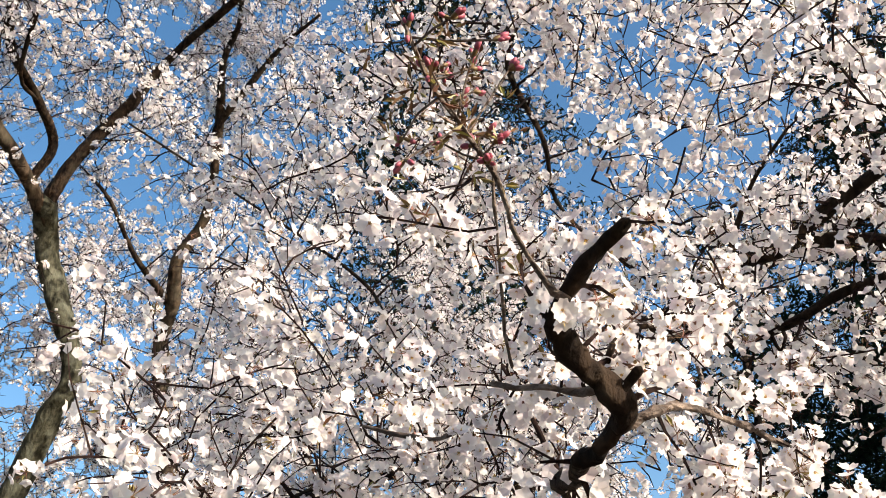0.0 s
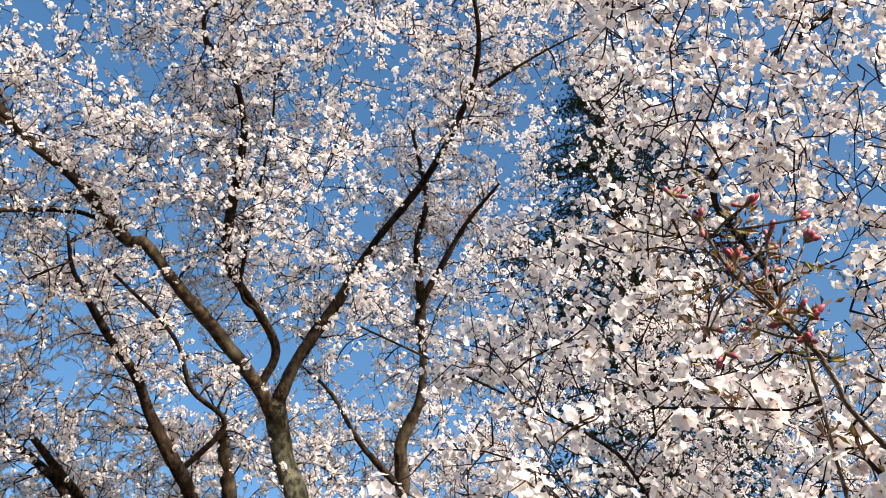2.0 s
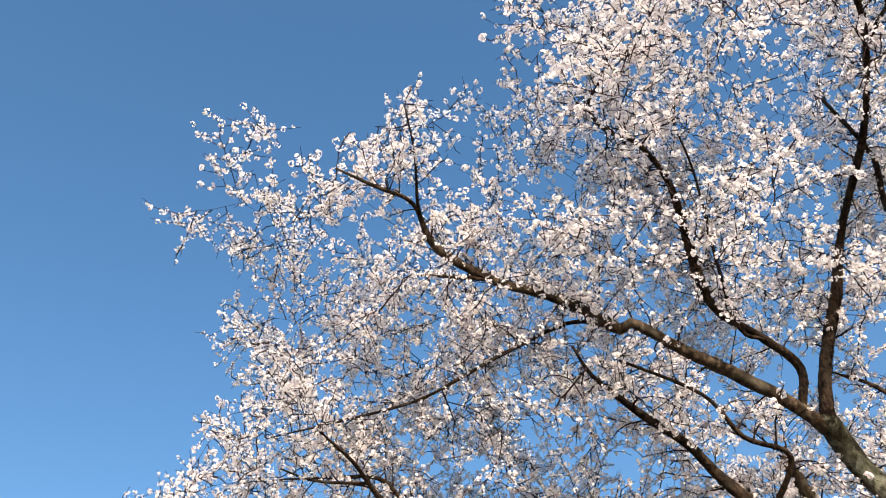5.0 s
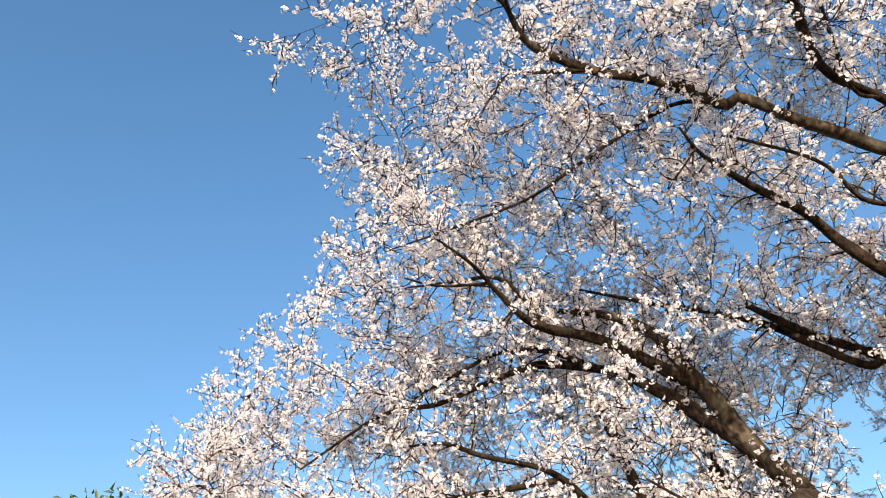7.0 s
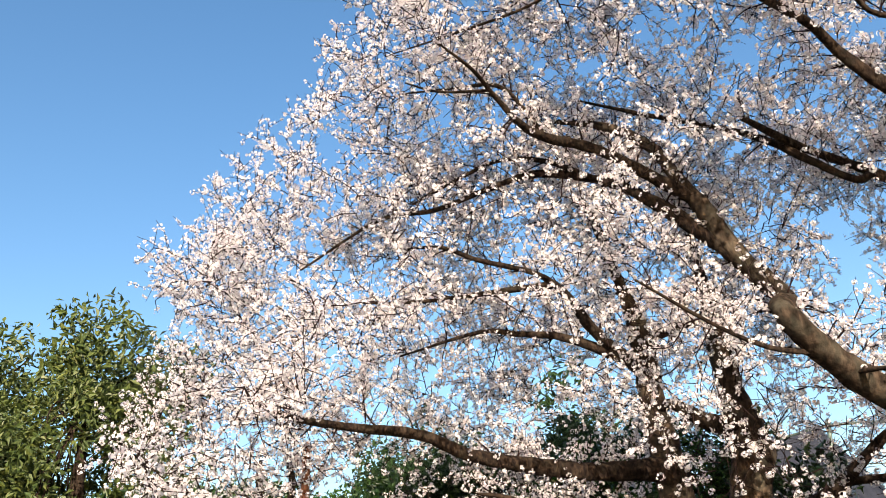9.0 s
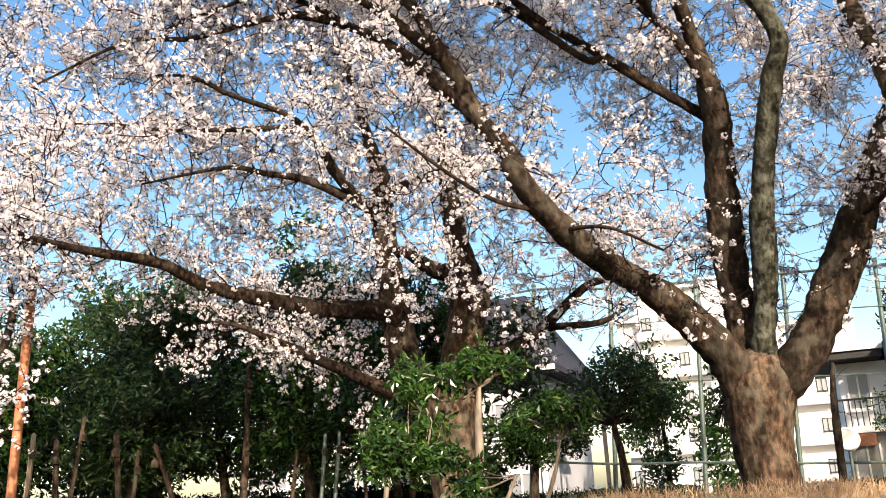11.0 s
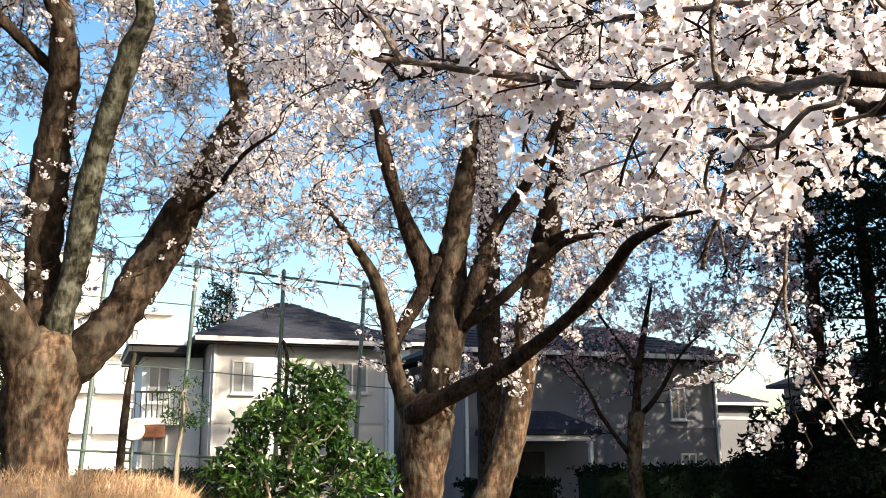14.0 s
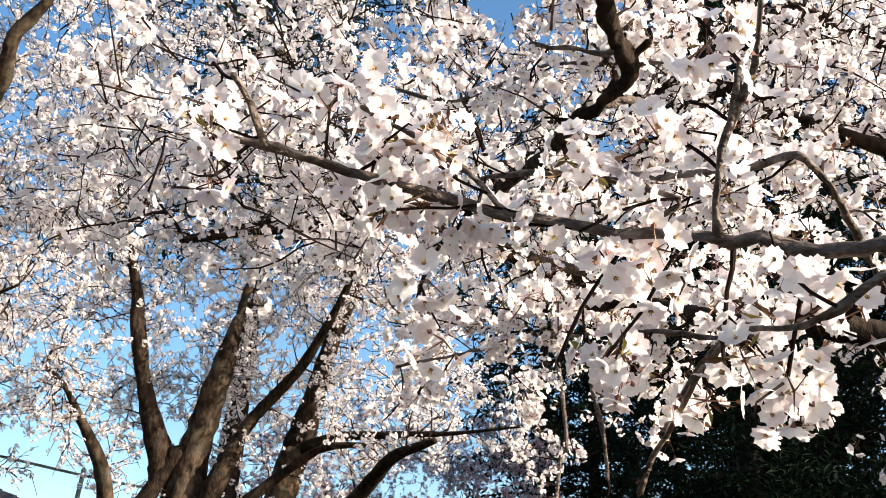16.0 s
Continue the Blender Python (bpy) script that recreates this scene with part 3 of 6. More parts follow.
def house(label, x0, x1, y0, depth, eave, rise, wall_mat, windows, over=0.6, inset=2.4, base=-0.6, doors=()):
    h = thing("house", label, "house", at=(0, 0, 0))
    y1 = y0 + depth
    bm_part("wall", box(x0, y0, base, x1, y1, eave), wall_mat, h)
    roof = bm_part("roof", hip_roof(x0 - over, y0 - over, x1 + over, y1 + over, eave, rise, inset), ROOF, h)
    tile_rows(roof, x0 - over, x1 + over, y0 - over, eave + 0.165, (y0 + y1) / 2, eave + rise + 0.01, inset, 9)
    bm_part("gutter", box(x0 - over, y0 - over - 0.12, eave - 0.02, x1 + over, y0 - over - 0.003, eave + 0.13), PAINT, h)
    bm_part("soffit", box(x0 - over + 0.02, y0 - over + 0.02, eave - 0.06, x1 + over - 0.02, y0 - 0.004, eave - 0.004), DARK_TRIM, h)
    bm_part("string_course", box(x0 - 0.02, y0 - 0.05, eave * 0.52, x1 + 0.02, y0 - 0.004, eave * 0.52 + 0.14), wall_mat, h)
    for x in (x0 + 0.12, x1 - 0.12):
        bm_part("downpipe", box(x - 0.04, y0 - 0.1, base, x + 0.04, y0 - 0.015, eave - 0.07), PAINT, h)
    for wx, wz, ww, wh in windows:
        window(h, wx, y0, wz, ww, wh)
    return h


main_house = house("pale rendered two-storey house with dark hipped roof", 4.0, 10.0, 31.0, 6.5, 5.35, 1.95, STUCCO,
                   [(5.05, 4.25, 0.62, 0.95), (7.05, 4.4, 0.6, 0.6), (8.7, 4.3, 0.95, 0.9), (5.3, 1.6, 1.1, 1.1), (8.0, 1.7, 1.5, 1.1)], inset=3.45)
# lower wing with a balcony beside the pale house
wing = thing("house", "white house wing with dark flat eaves and balcony", "house")
bm_part("wall", box(2.0, 32.6, -0.6, 3.95, 37.0, 5.0), WHITE_WALL, wing)
bm_part("roof", box(1.5, 31.6, 5.05, 3.3, 37.2, 5.28), DARK_TRIM, wing)
bm_part("gutter", box(1.45, 31.5, 5.28, 3.35, 37.2, 5.42), PAINT, wing)
bm_part("balcony_panel", box(1.76, 31.62, 2.35, 2.75, 31.69, 2.72), RUST, wing, "faded red-brown balcony panel")
bal = bm_part("balcony", box(1.75, 31.7, 2.75, 3.25, 32.55, 2.95), PAINT, wing)
for i in range(9):
    bm_part("baluster", box(1.78 + i * 0.17, 31.72, 2.95, 1.81 + i * 0.17, 31.75, 3.75), DARK_TRIM, bal)
bm_part("handrail", box(1.75, 31.7, 3.75, 3.25, 31.77, 3.81), DARK_TRIM, bal)
window(wing, 2.55, 32.6, 4.1, 0.6, 1.1)
window(wing, 2.5, 32.6, 1.6, 0.7, 1.6)

white_house = house("white house with slate roof behind the trees", 13.2, 19.0, 38.0, 6.0, 6.3, 1.7, WHITE_WALL, [(14.2, 5.2, 0.8, 0.9), (16.4, 5.2, 1.2, 0.9)], inset=2.6)
shaded_house = house("grey rendered house in deep tree shade", 11.5, 21.3, 28.0, 7.0, 4.9, 1.6, STUCCO_SHADE_MID, [(13.3, 3.6, 0.6, 0.9), (19.6, 3.4, 0.5, 1.0), (19.9, 1.4, 0.5, 0.5)], inset=3.0)
porch = hip_roof(11.9, 26.4, 15.6, 27.95, 2.3, 0.75, 1.2)
bm_part("porch_roof", porch, ROOF, shaded_house, "small dark tiled porch roof")
bm_part("porch_beam", box(12.1, 26.5, 2.1, 15.4, 26.62, 2.29), PAINT, shaded_house)
for x in (12.25, 15.25):
    bm_part("porch_post", box(x - 0.06, 26.5, -0.6, x + 0.06, 26.62, 2.1), PAINT, shaded_house)
bm_part("door", box(13.4, 27.9, -0.4, 14.3, 27.99, 1.8), DARK_TRIM, shaded_house)

dark_house = house("grey house with gable and dark tiled roof", -10.6, -6.5, 27.0, 7.0, 5.0, 3.1, STUCCO_GREY, [(-7.6, 3.7, 0.7, 0.9), (-8.9, 1.4, 1.2, 1.3), (-7.3, 1.2, 0.8, 1.8)], inset=1.7)
bm_part("porch_roof", hip_roof(-7.0, 25.6, -4.3, 26.95, 3.9, 0.55, 0.4), ROOF, dark_house, "small dark lean-to roof")
bm_part("carport_post", box(-4.6, 25.7, 0, -4.5, 25.8, 3.9), DARK_TRIM, dark_house)
low_house = house("low white-walled house behind the evergreens", -18.0, -12.0, 30.0, 6.0, 4.0, 1.2, STUCCO, [(-14.0, 2.2, 1.6, 1.2), (-17.5, 2.2, 1.6, 1.2), (-15.8, 2.2, 0.6, 1.2)], inset=2.4)

sided_house = house("grey horizontally boarded house behind dark evergreens", 33.0, 45.0, 31.0, 7.0, 4.9, 1.5, STUCCO_SHADE_DEEP, [(35.5, 3.6, 1.2, 1.0), (39.0, 3.6, 1.2, 1.0)], inset=2.6)
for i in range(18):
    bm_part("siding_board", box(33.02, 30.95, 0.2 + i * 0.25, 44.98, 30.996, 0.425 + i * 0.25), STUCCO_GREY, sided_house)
dim_house = house("low dark-roofed house in deep shade", 25.5, 33.0, 22.5, 6.0, 2.5, 1.1, STUCCO_SHADE_DEEP, [(27.5, 1.3, 1.4, 1.0), (30.4, 1.3, 1.4, 1.0)], inset=2.2)

garden_wall = thing("garden_wall", "long grey concrete garden wall beyond the hedge", "wall")
for i in range(9):
    bm_part("wall_panel", box(21.8 + i * 1.6, 33.0, -0.8, 23.38 + i * 1.6, 33.18, 3.1), STUCCO_SHADE_DEEP, garden_wall, bevel=0.01)
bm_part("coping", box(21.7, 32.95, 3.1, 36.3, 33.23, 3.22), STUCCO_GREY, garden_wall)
far_house = house("grey house behind the garden wall", 26.0, 36.0, 44.0, 6.5, 4.4, 1.6, STUCCO_SHADE_DEEP, [(28.5, 3.4, 1.2, 0.9), (32.0, 3.4, 1.2, 0.9)], inset=2.6)


def apartment():
    b = thing("apartment_building", "white mid-rise apartment block with stepped balconies", "apartment building")
    y = 70.0
    steps = [(-10.4, -8.9, 13.4), (-8.9, -7.0, 14.6), (-7.0, -4.0, 15.6), (-4.0, 1.0, 15.9), (1.0, 6.0, 12.0)]
    for i, (x0, x1, top) in enumerate(steps):
        wall = bm_part("wall", box(x0, y - 0.5 * (i % 2), 0, x1, y + 9, top), WHITE_WALL, b)
        bm_part("parapet", box(x0 - 0.05, y - 0.62, top, x1 + 0.05, y + 9, top + 0.25), PAINT, wall)
        for k in range(5):
            z = 1.8 + k * 2.75
            if z + 1.6 > top:
                continue
            yy = y - 0.5 * (i % 2)
            window(b, (x0 + x1) / 2 - 0.2, yy, z + 0.35, min(0.6, (x1 - x0) * 0.4), 0.8, DARK_TRIM)
            bm_part("balcony", box(x0 + 0.1, yy - 0.9, z - 1.0, x1 - 0.1, yy - 0.02, z - 0.35), PAINT, b)
    return b


apartment()


# ---- tall net fence ----
FENCE_Y = 22.0


def fence():
    f = thing("fence", "tall weathered green steel post fence with wires and chain-link mesh", "fence")
    posts = [(-9.3, -9.9, 6.3), (-7.3, -7.9, 6.3), (-5.3, -5.86, 6.5), (-3.42, -3.85, 6.3), (-1.42, -1.84, 6.2), (0.52, 0.2, 6.15), (2.46, 2.2, 6.05), (4.48, 4.38, 5.95), (6.48, 6.2, 5.8),
             (8.4, 8.3, 5.75)]
    for xt, xb, top in posts:
        h = Heap()
        zb = ground_height(xb, FENCE_Y) - 0.2
        tube(h, spline([(xb, FENCE_Y, zb, 0.055), ((xt + xb) / 2, FENCE_Y, (zb + top) / 2, 0.055), (xt, FENCE_Y, top, 0.05)], 0.6), 8)
        post = part("post", h.mesh("post", [STEEL], True), f)
        cap = Heap()
        tube(cap, np.array([(xt, FENCE_Y, top, 0.065), (xt, FENCE_Y, top + 0.06, 0.05)]), 8)
        part("cap", cap.mesh("cap", [STEEL]), post)
    for k, r in ((0.985, 0.03), (0.83, 0.014), (0.58, 0.014), (0.26, 0.03)):
        h = Heap()
        line = [(xb + (xt - xb) * k, FENCE_Y - 0.06, zb0 + (top - zb0) * k - 0.02 * (i % 2), r) for i, (xt, xb, top) in enumerate(posts) for zb0 in (ground_height(xb, FENCE_Y),)]
        tube(h, spline(line, 0.5), 6)
        part("rail" if r > 0.02 else "wire", h.mesh("rail", [STEEL]), f)
    mesh = Heap()
    step, z1 = 0.11, 1.62
    for x in np.arange(-10, 7.2, step):
        for s in (1, -1):
            zb = ground_height(x, FENCE_Y)
            a, b = (x, FENCE_Y, zb), (x + s * (z1 - zb), FENCE_Y + 0.004 * s, z1)
            mesh.put([a, (a[0] + 0.008, a[1], a[2]), (b[0] + 0.008, b[1], b[2]), b], [(0, 1, 2), (0, 2, 3)])
    part("chain_link", mesh.mesh("chain_link", [STEEL]), f, "thin chain-link mesh", "stuff")
    return f


fence()


# ---- leafy growth ----
def leaf_cloud(rng, blobs, count, length, mats, up=0.5):
    """Leaves on the shells of many small overlapping clumps (x, y, z, radius)."""
    blobs = np.asarray(blobs, float)
    w = blobs[:, 3] ** 2
    pick = rng.choice(len(blobs), count, p=w / w.sum())
    d = rng.normal(size=(count, 3))
    d /= np.linalg.norm(d, axis=1)[:, None]
    rad = rng.uniform(0.35, 1.05, count) ** 0.6
    pos = blobs[pick, :3] + d * (blobs[pick, 3] * rad)[:, None] * np.array([1, 1, 0.85])
    h = Heap()
    kinds = [leaf_template(length * s, length * s * 0.42) for s in (0.75, 0.9, 1.0, 1.15)]
    scatter(h, kinds, pos, rng, up, (0.8, 1.2))
    return h


def clumps(rng, centre, extent, n, r):
    p = rng.normal(size=(n, 3))
    p /= np.linalg.norm(p, axis=1)[:, None]
    p *= rng.uniform(0.2, 1.0, n)[:, None] ** 0.5
    p = p * np.array(extent) + np.array(centre)
    return np.column_stack([p, rng.uniform(0.6, 1.3, n) * r])


def leafy_tree(name, label, category, seed, base, trunk_pts, crowns, leaf, count, leaf_mat, bark, group="", boughs=True):
    """trunk_pts: lists of control points; crowns: (centre, extent, clumps, clump radius)."""
    rng = np.random.default_rng(seed)
    t = thing(name, label, category, group)
    for i, pts in enumerate(trunk_pts):
        h = Heap()
        tube(h, spline(pts, 0.1), 9, knots=0.18, rng=rng)
        part("trunk" if i == 0 else "limb", h.mesh("trunk", [bark], True), t)
    blobs = np.vstack([clumps(rng, *c) for c in crowns])
    wood = Heap()
    ends = [np.array(p[-1]) for p in trunk_pts]
    for b in blobs if boughs else blobs[::5]:
        e = min(ends, key=lambda q: np.linalg.norm(q[:3] - b[:3]))
        mid = (e[:3] + b[:3]) / 2 + rng.normal(size=3) * 0.12 * np.linalg.norm(e[:3] - b[:3])
        tube(wood, spline([(*e[:3], max(e[3] * 0.5, 0.006)), (*mid, max(e[3] * 0.35, 0.005)), (*b[:3], 0.004)], 0.3), 4)
    part("branch_mass", wood.mesh("branch_mass", [bark]), t, "", "stuff")
    part("foliage", leaf_cloud(rng, blobs, count, leaf, [leaf_mat]).mesh("foliage", [leaf_mat]), t, "", "stuff")
    return t


def conifer(label, seed, x, y, low, top, wide, boughs, count, leaf=0.26):
    """A tall evergreen: tiers of spreading, drooping boughs with flat sprays of needles and gaps between them."""
    rng = np.random.default_rng(seed)
    t = thing("evergreen_tree", label, "tree", "evergreen trees")
    h = Heap()
    tube(h, spline([(x, y, ground_height(x, y) - 0.2, 0.24), (x + 0.1, y, top * 0.4, 0.18), (x, y, top * 0.98, 0.03)], 0.5), 9, knots=0.15, rng=rng)
    part("trunk", h.mesh("trunk", [BOUGH], True), t)
    wood, spots = Heap(), []
    for i in range(boughs):
        k = (i + rng.random()) / boughs
        z = low + (top - low) * k
        turn = i * 2.4 + rng.uniform(-0.5, 0.5)
        length = wide * (0.35 + 0.65 * min(1.0, 2.2 * (1 - k))) * rng.uniform(0.55, 1.1)
        d = np.array([math.cos(turn), math.sin(turn), 0.0])
        pts = [(x, y, z, 0.05), *[(x + d[0] * length * u, y + d[1] * length * u, z + 0.25 * u - 0.55 * u * u * length * 0.35 + rng.normal() * 0.08, 0.05 * (1.05 - u)) for u in (0.35, 0.7, 1.0)]]
        line = spline(pts, 0.3)
        tube(wood, line, 5)
        n = int(count / boughs * length / wide * 1.35)
        u = rng.uniform(0.18, 1.0, n) ** 0.8
        q = np.stack([np.interp(u, np.linspace(0, 1, len(line)), line[:, j]) for j in range(3)], 1)
        side = np.array([-d[1], d[0], 0.0])
        fan = rng.normal(size=n) * length * 0.20 * np.sin(u * 2.6 + 0.35)
        spots.append(q + side * fan[:, None] + np.column_stack([rng.normal(size=(n, 2)) * 0.12, rng.normal(size=n) * 0.13 - np.abs(fan) * 0.25]))
    part("bough_mass", wood.mesh("bough_mass", [BOUGH]), t, "", "stuff")
    h = Heap()
    scatter(h, [leaf_template(leaf * s, leaf * s * 0.28, 0.1) for s in (0.7, 1.0, 1.3)], np.concatenate(spots), rng, 0.5, (0.7, 1.3))
    part("foliage", h.mesh("foliage", [NEEDLE_SHADE]), t, "dark green needle sprays", "stuff")
    return t

# ---- cherry trees, limb by limb ----
cherry_tree('large cherry tree in full white blossom with lichened trunks', 1, [
    ("trunk", None, 0.00, None, [(-0.27, 11.45, -0.35, 0.590), (-0.27, 11.45, 0.42, 0.472), (-0.25, 11.49, 1.04, 0.364), (-0.24, 11.50, 1.44, 0.357), (-0.27, 11.49, 1.98, 0.364), (-0.21, 11.45, 2.60, 0.392), (-0.15, 11.42, 2.88, 0.315)]),
    ("limb", None, 0.78, None, [(-0.24, 11.46, 2.37, 0.290), (-0.65, 11.06, 3.12, 0.198), (-1.15, 10.62, 3.67, 0.166), (-1.59, 10.08, 3.96, 0.147), (-2.03, 9.47, 4.35, 0.135), (-2.35, 9.01, 4.85, 0.133), (-2.56, 9.86, 5.33, 0.144), (-3.00, 9.80, 6.01, 0.145), (-3.19, 9.73, 6.53, 0.138), (-3.41, 9.65, 7.00, 0.120), (-3.66, 9.63, 7.51, 0.103), (-4.11, 9.46, 7.89, 0.077), (-4.84, 9.27, 8.20, 0.043)]),
    ("limb", None, 0.72, None, [(-2.90, 9.84, 5.84, 0.117), (-3.05, 9.78, 6.02, 0.116), (-3.45, 9.55, 6.48, 0.111), (-3.88, 9.29, 6.88, 0.085), (-4.33, 9.18, 7.15, 0.074), (-4.84, 8.84, 7.25, 0.060), (-5.38, 8.68, 7.19, 0.047), (-6.06, 8.44, 7.03, 0.037), (-6.62, 8.04, 6.93, 0.027), (-7.54, 7.64, 6.42, 0.014)]),
    ("limb", None, 0.72, None, [(-3.26, 9.71, 6.69, 0.099), (-3.90, 8.75, 7.15, 0.077), (-4.26, 8.15, 7.21, 0.062), (-4.37, 7.78, 7.26, 0.049), (-4.46, 7.41, 7.49, 0.036), (-4.42, 6.96, 7.56, 0.026), (-4.55, 6.57, 7.73, 0.012)]),
    ("limb", None, 0.54, None, [(-4.46, 7.34, 7.51, 0.028), (-4.83, 6.91, 7.44, 0.021), (-5.02, 6.59, 7.47, 0.009)]),
    ("limb", None, 0.60, None, [(-4.25, 9.21, 7.12, 0.054), (-4.68, 8.86, 7.37, 0.047), (-5.12, 8.56, 7.43, 0.040), (-5.61, 8.43, 7.33, 0.030), (-6.25, 8.24, 7.10, 0.017)]),
    ("limb", None, 0.72, None, [(-0.21, 11.45, 2.60, 0.205), (-0.35, 11.66, 3.86, 0.188), (-0.35, 11.53, 4.80, 0.204), (-0.31, 11.32, 5.48, 0.190), (-0.27, 11.12, 6.01, 0.175), (-0.40, 10.77, 6.77, 0.131), (-0.70, 10.00, 7.94, 0.095)]),
    ("limb", None, 0.72, LICHEN, [(-0.20, 11.44, 2.67, 0.201), (0.01, 11.27, 3.77, 0.161), (0.10, 11.06, 4.65, 0.161), (0.26, 10.80, 5.43, 0.147), (0.41, 10.46, 6.01, 0.139), (0.52, 10.24, 6.48, 0.132), (0.04, 10.37, 7.73, 0.142), (-0.13, 9.95, 8.20, 0.141)]),
    ("limb", None, 0.78, BARK, [(-0.08, 10.11, 8.07, 0.113), (-0.38, 9.69, 8.38, 0.113), (-0.88, 9.14, 8.70, 0.098), (-1.27, 8.66, 8.88, 0.089), (-1.62, 8.24, 9.09, 0.082), (-1.76, 8.29, 9.09, 0.089), (-2.24, 7.65, 9.30, 0.081), (-2.74, 7.17, 9.42, 0.068), (-3.14, 6.56, 9.63, 0.055), (-3.14, 6.06, 9.87, 0.030), (-3.27, 5.52, 9.68, 0.024), (-3.50, 5.13, 9.71, 0.012)]),
    ("limb", None, 0.60, None, [(-2.62, 7.30, 9.39, 0.042), (-2.74, 7.17, 9.42, 0.037), (-3.02, 6.91, 9.40, 0.033), (-3.43, 6.55, 9.36, 0.018)]),
    ("limb", None, 0.42, None, [(-3.16, 6.31, 9.78, 0.028), (-3.09, 6.08, 9.88, 0.024), (-2.90, 5.70, 10.21, 0.018), (-2.75, 5.25, 10.42, 0.012)]),
    ("limb", None, 0.66, None, [(-0.32, 9.76, 8.34, 0.069), (-0.17, 9.50, 8.68, 0.060), (-0.39, 9.16, 8.95, 0.059), (-0.74, 8.66, 9.19, 0.064), (-0.75, 8.16, 9.44, 0.070), (-0.64, 7.35, 9.94, 0.050), (-0.77, 6.76, 10.15, 0.037), (-0.99, 6.50, 10.19, 0.030), (-1.04, 6.16, 10.30, 0.024), (-0.71, 5.91, 10.39, 0.018), (-0.57, 5.54, 10.51, 0.012)]),
    ("limb", None, 0.60, None, [(-0.39, 9.16, 8.95, 0.037), (-0.59, 8.85, 8.99, 0.032), (-0.52, 8.20, 9.42, 0.028), (-0.36, 7.35, 9.97, 0.019), (-0.34, 6.75, 10.20, 0.012)]),
    ("limb", None, 0.78, None, [(-0.09, 10.07, 8.10, 0.113), (-0.09, 9.97, 8.37, 0.115), (0.13, 9.74, 8.89, 0.102), (0.52, 9.42, 9.46, 0.089), (0.67, 9.19, 9.70, 0.076), (0.92, 8.89, 10.02, 0.069), (1.44, 8.22, 10.47, 0.061), (1.78, 7.41, 10.84, 0.050), (1.85, 6.78, 11.04, 0.039), (1.70, 6.19, 11.21, 0.026), (1.45, 5.80, 11.36, 0.016)]),
    ("limb", None, 0.66, None, [(1.70, 7.67, 10.73, 0.043), (1.78, 7.41, 10.84, 0.040), (2.18, 7.07, 11.01, 0.030), (2.65, 6.73, 11.14, 0.020), (3.08, 6.44, 11.20, 0.010)]),
    ("limb", None, 0.72, None, [(-0.23, 11.46, 2.47, 0.257), (0.01, 11.45, 2.60, 0.224), (0.37, 11.40, 3.00, 0.231), (0.74, 11.38, 3.63, 0.219), (1.05, 11.32, 4.26, 0.199), (1.31, 11.25, 4.82, 0.187), (1.59, 11.24, 5.40, 0.161), (1.70, 11.05, 5.86, 0.131), (1.47, 11.69, 7.55, 0.126), (1.49, 11.39, 8.12, 0.126), (1.44, 11.14, 8.55, 0.111), (1.66, 10.76, 9.11, 0.089), (1.58, 10.10, 9.99, 0.082), (1.45, 9.50, 10.53, 0.066), (1.52, 9.01, 10.88, 0.044), (1.25, 8.23, 11.28, 0.029)]),
    ("limb", None, 0.66, None, [(1.46, 11.66, 7.83, 0.077), (1.46, 11.43, 8.05, 0.067), (0.93, 11.02, 8.42, 0.051), (0.51, 10.53, 8.82, 0.036), (0.21, 10.30, 8.97, 0.021)]),
    ("limb", None, 0.66, None, [(1.64, 10.38, 9.63, 0.068), (1.55, 10.09, 9.93, 0.059), (1.81, 9.67, 10.37, 0.052), (2.10, 9.23, 10.78, 0.045), (2.45, 8.82, 11.09, 0.026)]),
    ("limb", None, 0.72, None, [(-4.27, 8.11, 7.21, 0.036), (-4.53, 8.16, 7.72, 0.032), (-4.60, 7.74, 7.84, 0.028), (-4.90, 7.32, 7.72, 0.021), (-5.26, 6.95, 7.63, 0.012)]),
    ("limb", None, 0.66, None, [(-1.76, 8.29, 9.09, 0.037), (-2.24, 8.10, 9.28, 0.032), (-2.91, 7.84, 8.99, 0.028), (-3.46, 7.68, 8.73, 0.025), (-3.96, 7.48, 8.46, 0.022), (-4.63, 7.09, 8.22, 0.018), (-5.22, 6.67, 7.98, 0.012)]),
    ("limb", None, 0.72, None, [(-0.84, 10.43, 7.06, 0.051), (-0.88, 9.63, 6.97, 0.084), (-1.26, 9.12, 7.40, 0.076), (-1.44, 8.69, 7.66, 0.062), (-1.74, 8.23, 7.88, 0.049), (-2.03, 7.79, 8.19, 0.030), (-2.09, 7.47, 8.39, 0.018)]),
    ("limb", None, 0.66, None, [(-0.98, 9.50, 7.08, 0.044), (-0.56, 9.16, 7.46, 0.038), (-0.90, 8.80, 7.62, 0.037), (-1.10, 8.32, 7.92, 0.030), (-1.69, 7.74, 8.21, 0.018)]),
    ("limb", None, 0.72, None, [(-1.50, 10.61, 6.77, 0.061), (-1.65, 10.31, 6.61, 0.060), (-2.03, 10.09, 6.91, 0.060), (-2.43, 10.03, 7.30, 0.051), (-2.95, 9.83, 7.61, 0.041), (-3.51, 9.60, 7.86, 0.035), (-4.38, 9.20, 8.28, 0.018)]),
    ("limb", None, 0.72, None, [(-0.27, 11.18, 5.87, 0.112), (-0.45, 11.30, 6.06, 0.097), (-1.00, 11.00, 6.44, 0.089), (-1.60, 10.53, 6.83, 0.073), (-2.11, 10.07, 7.12, 0.057), (-2.52, 9.57, 7.42, 0.042)]),
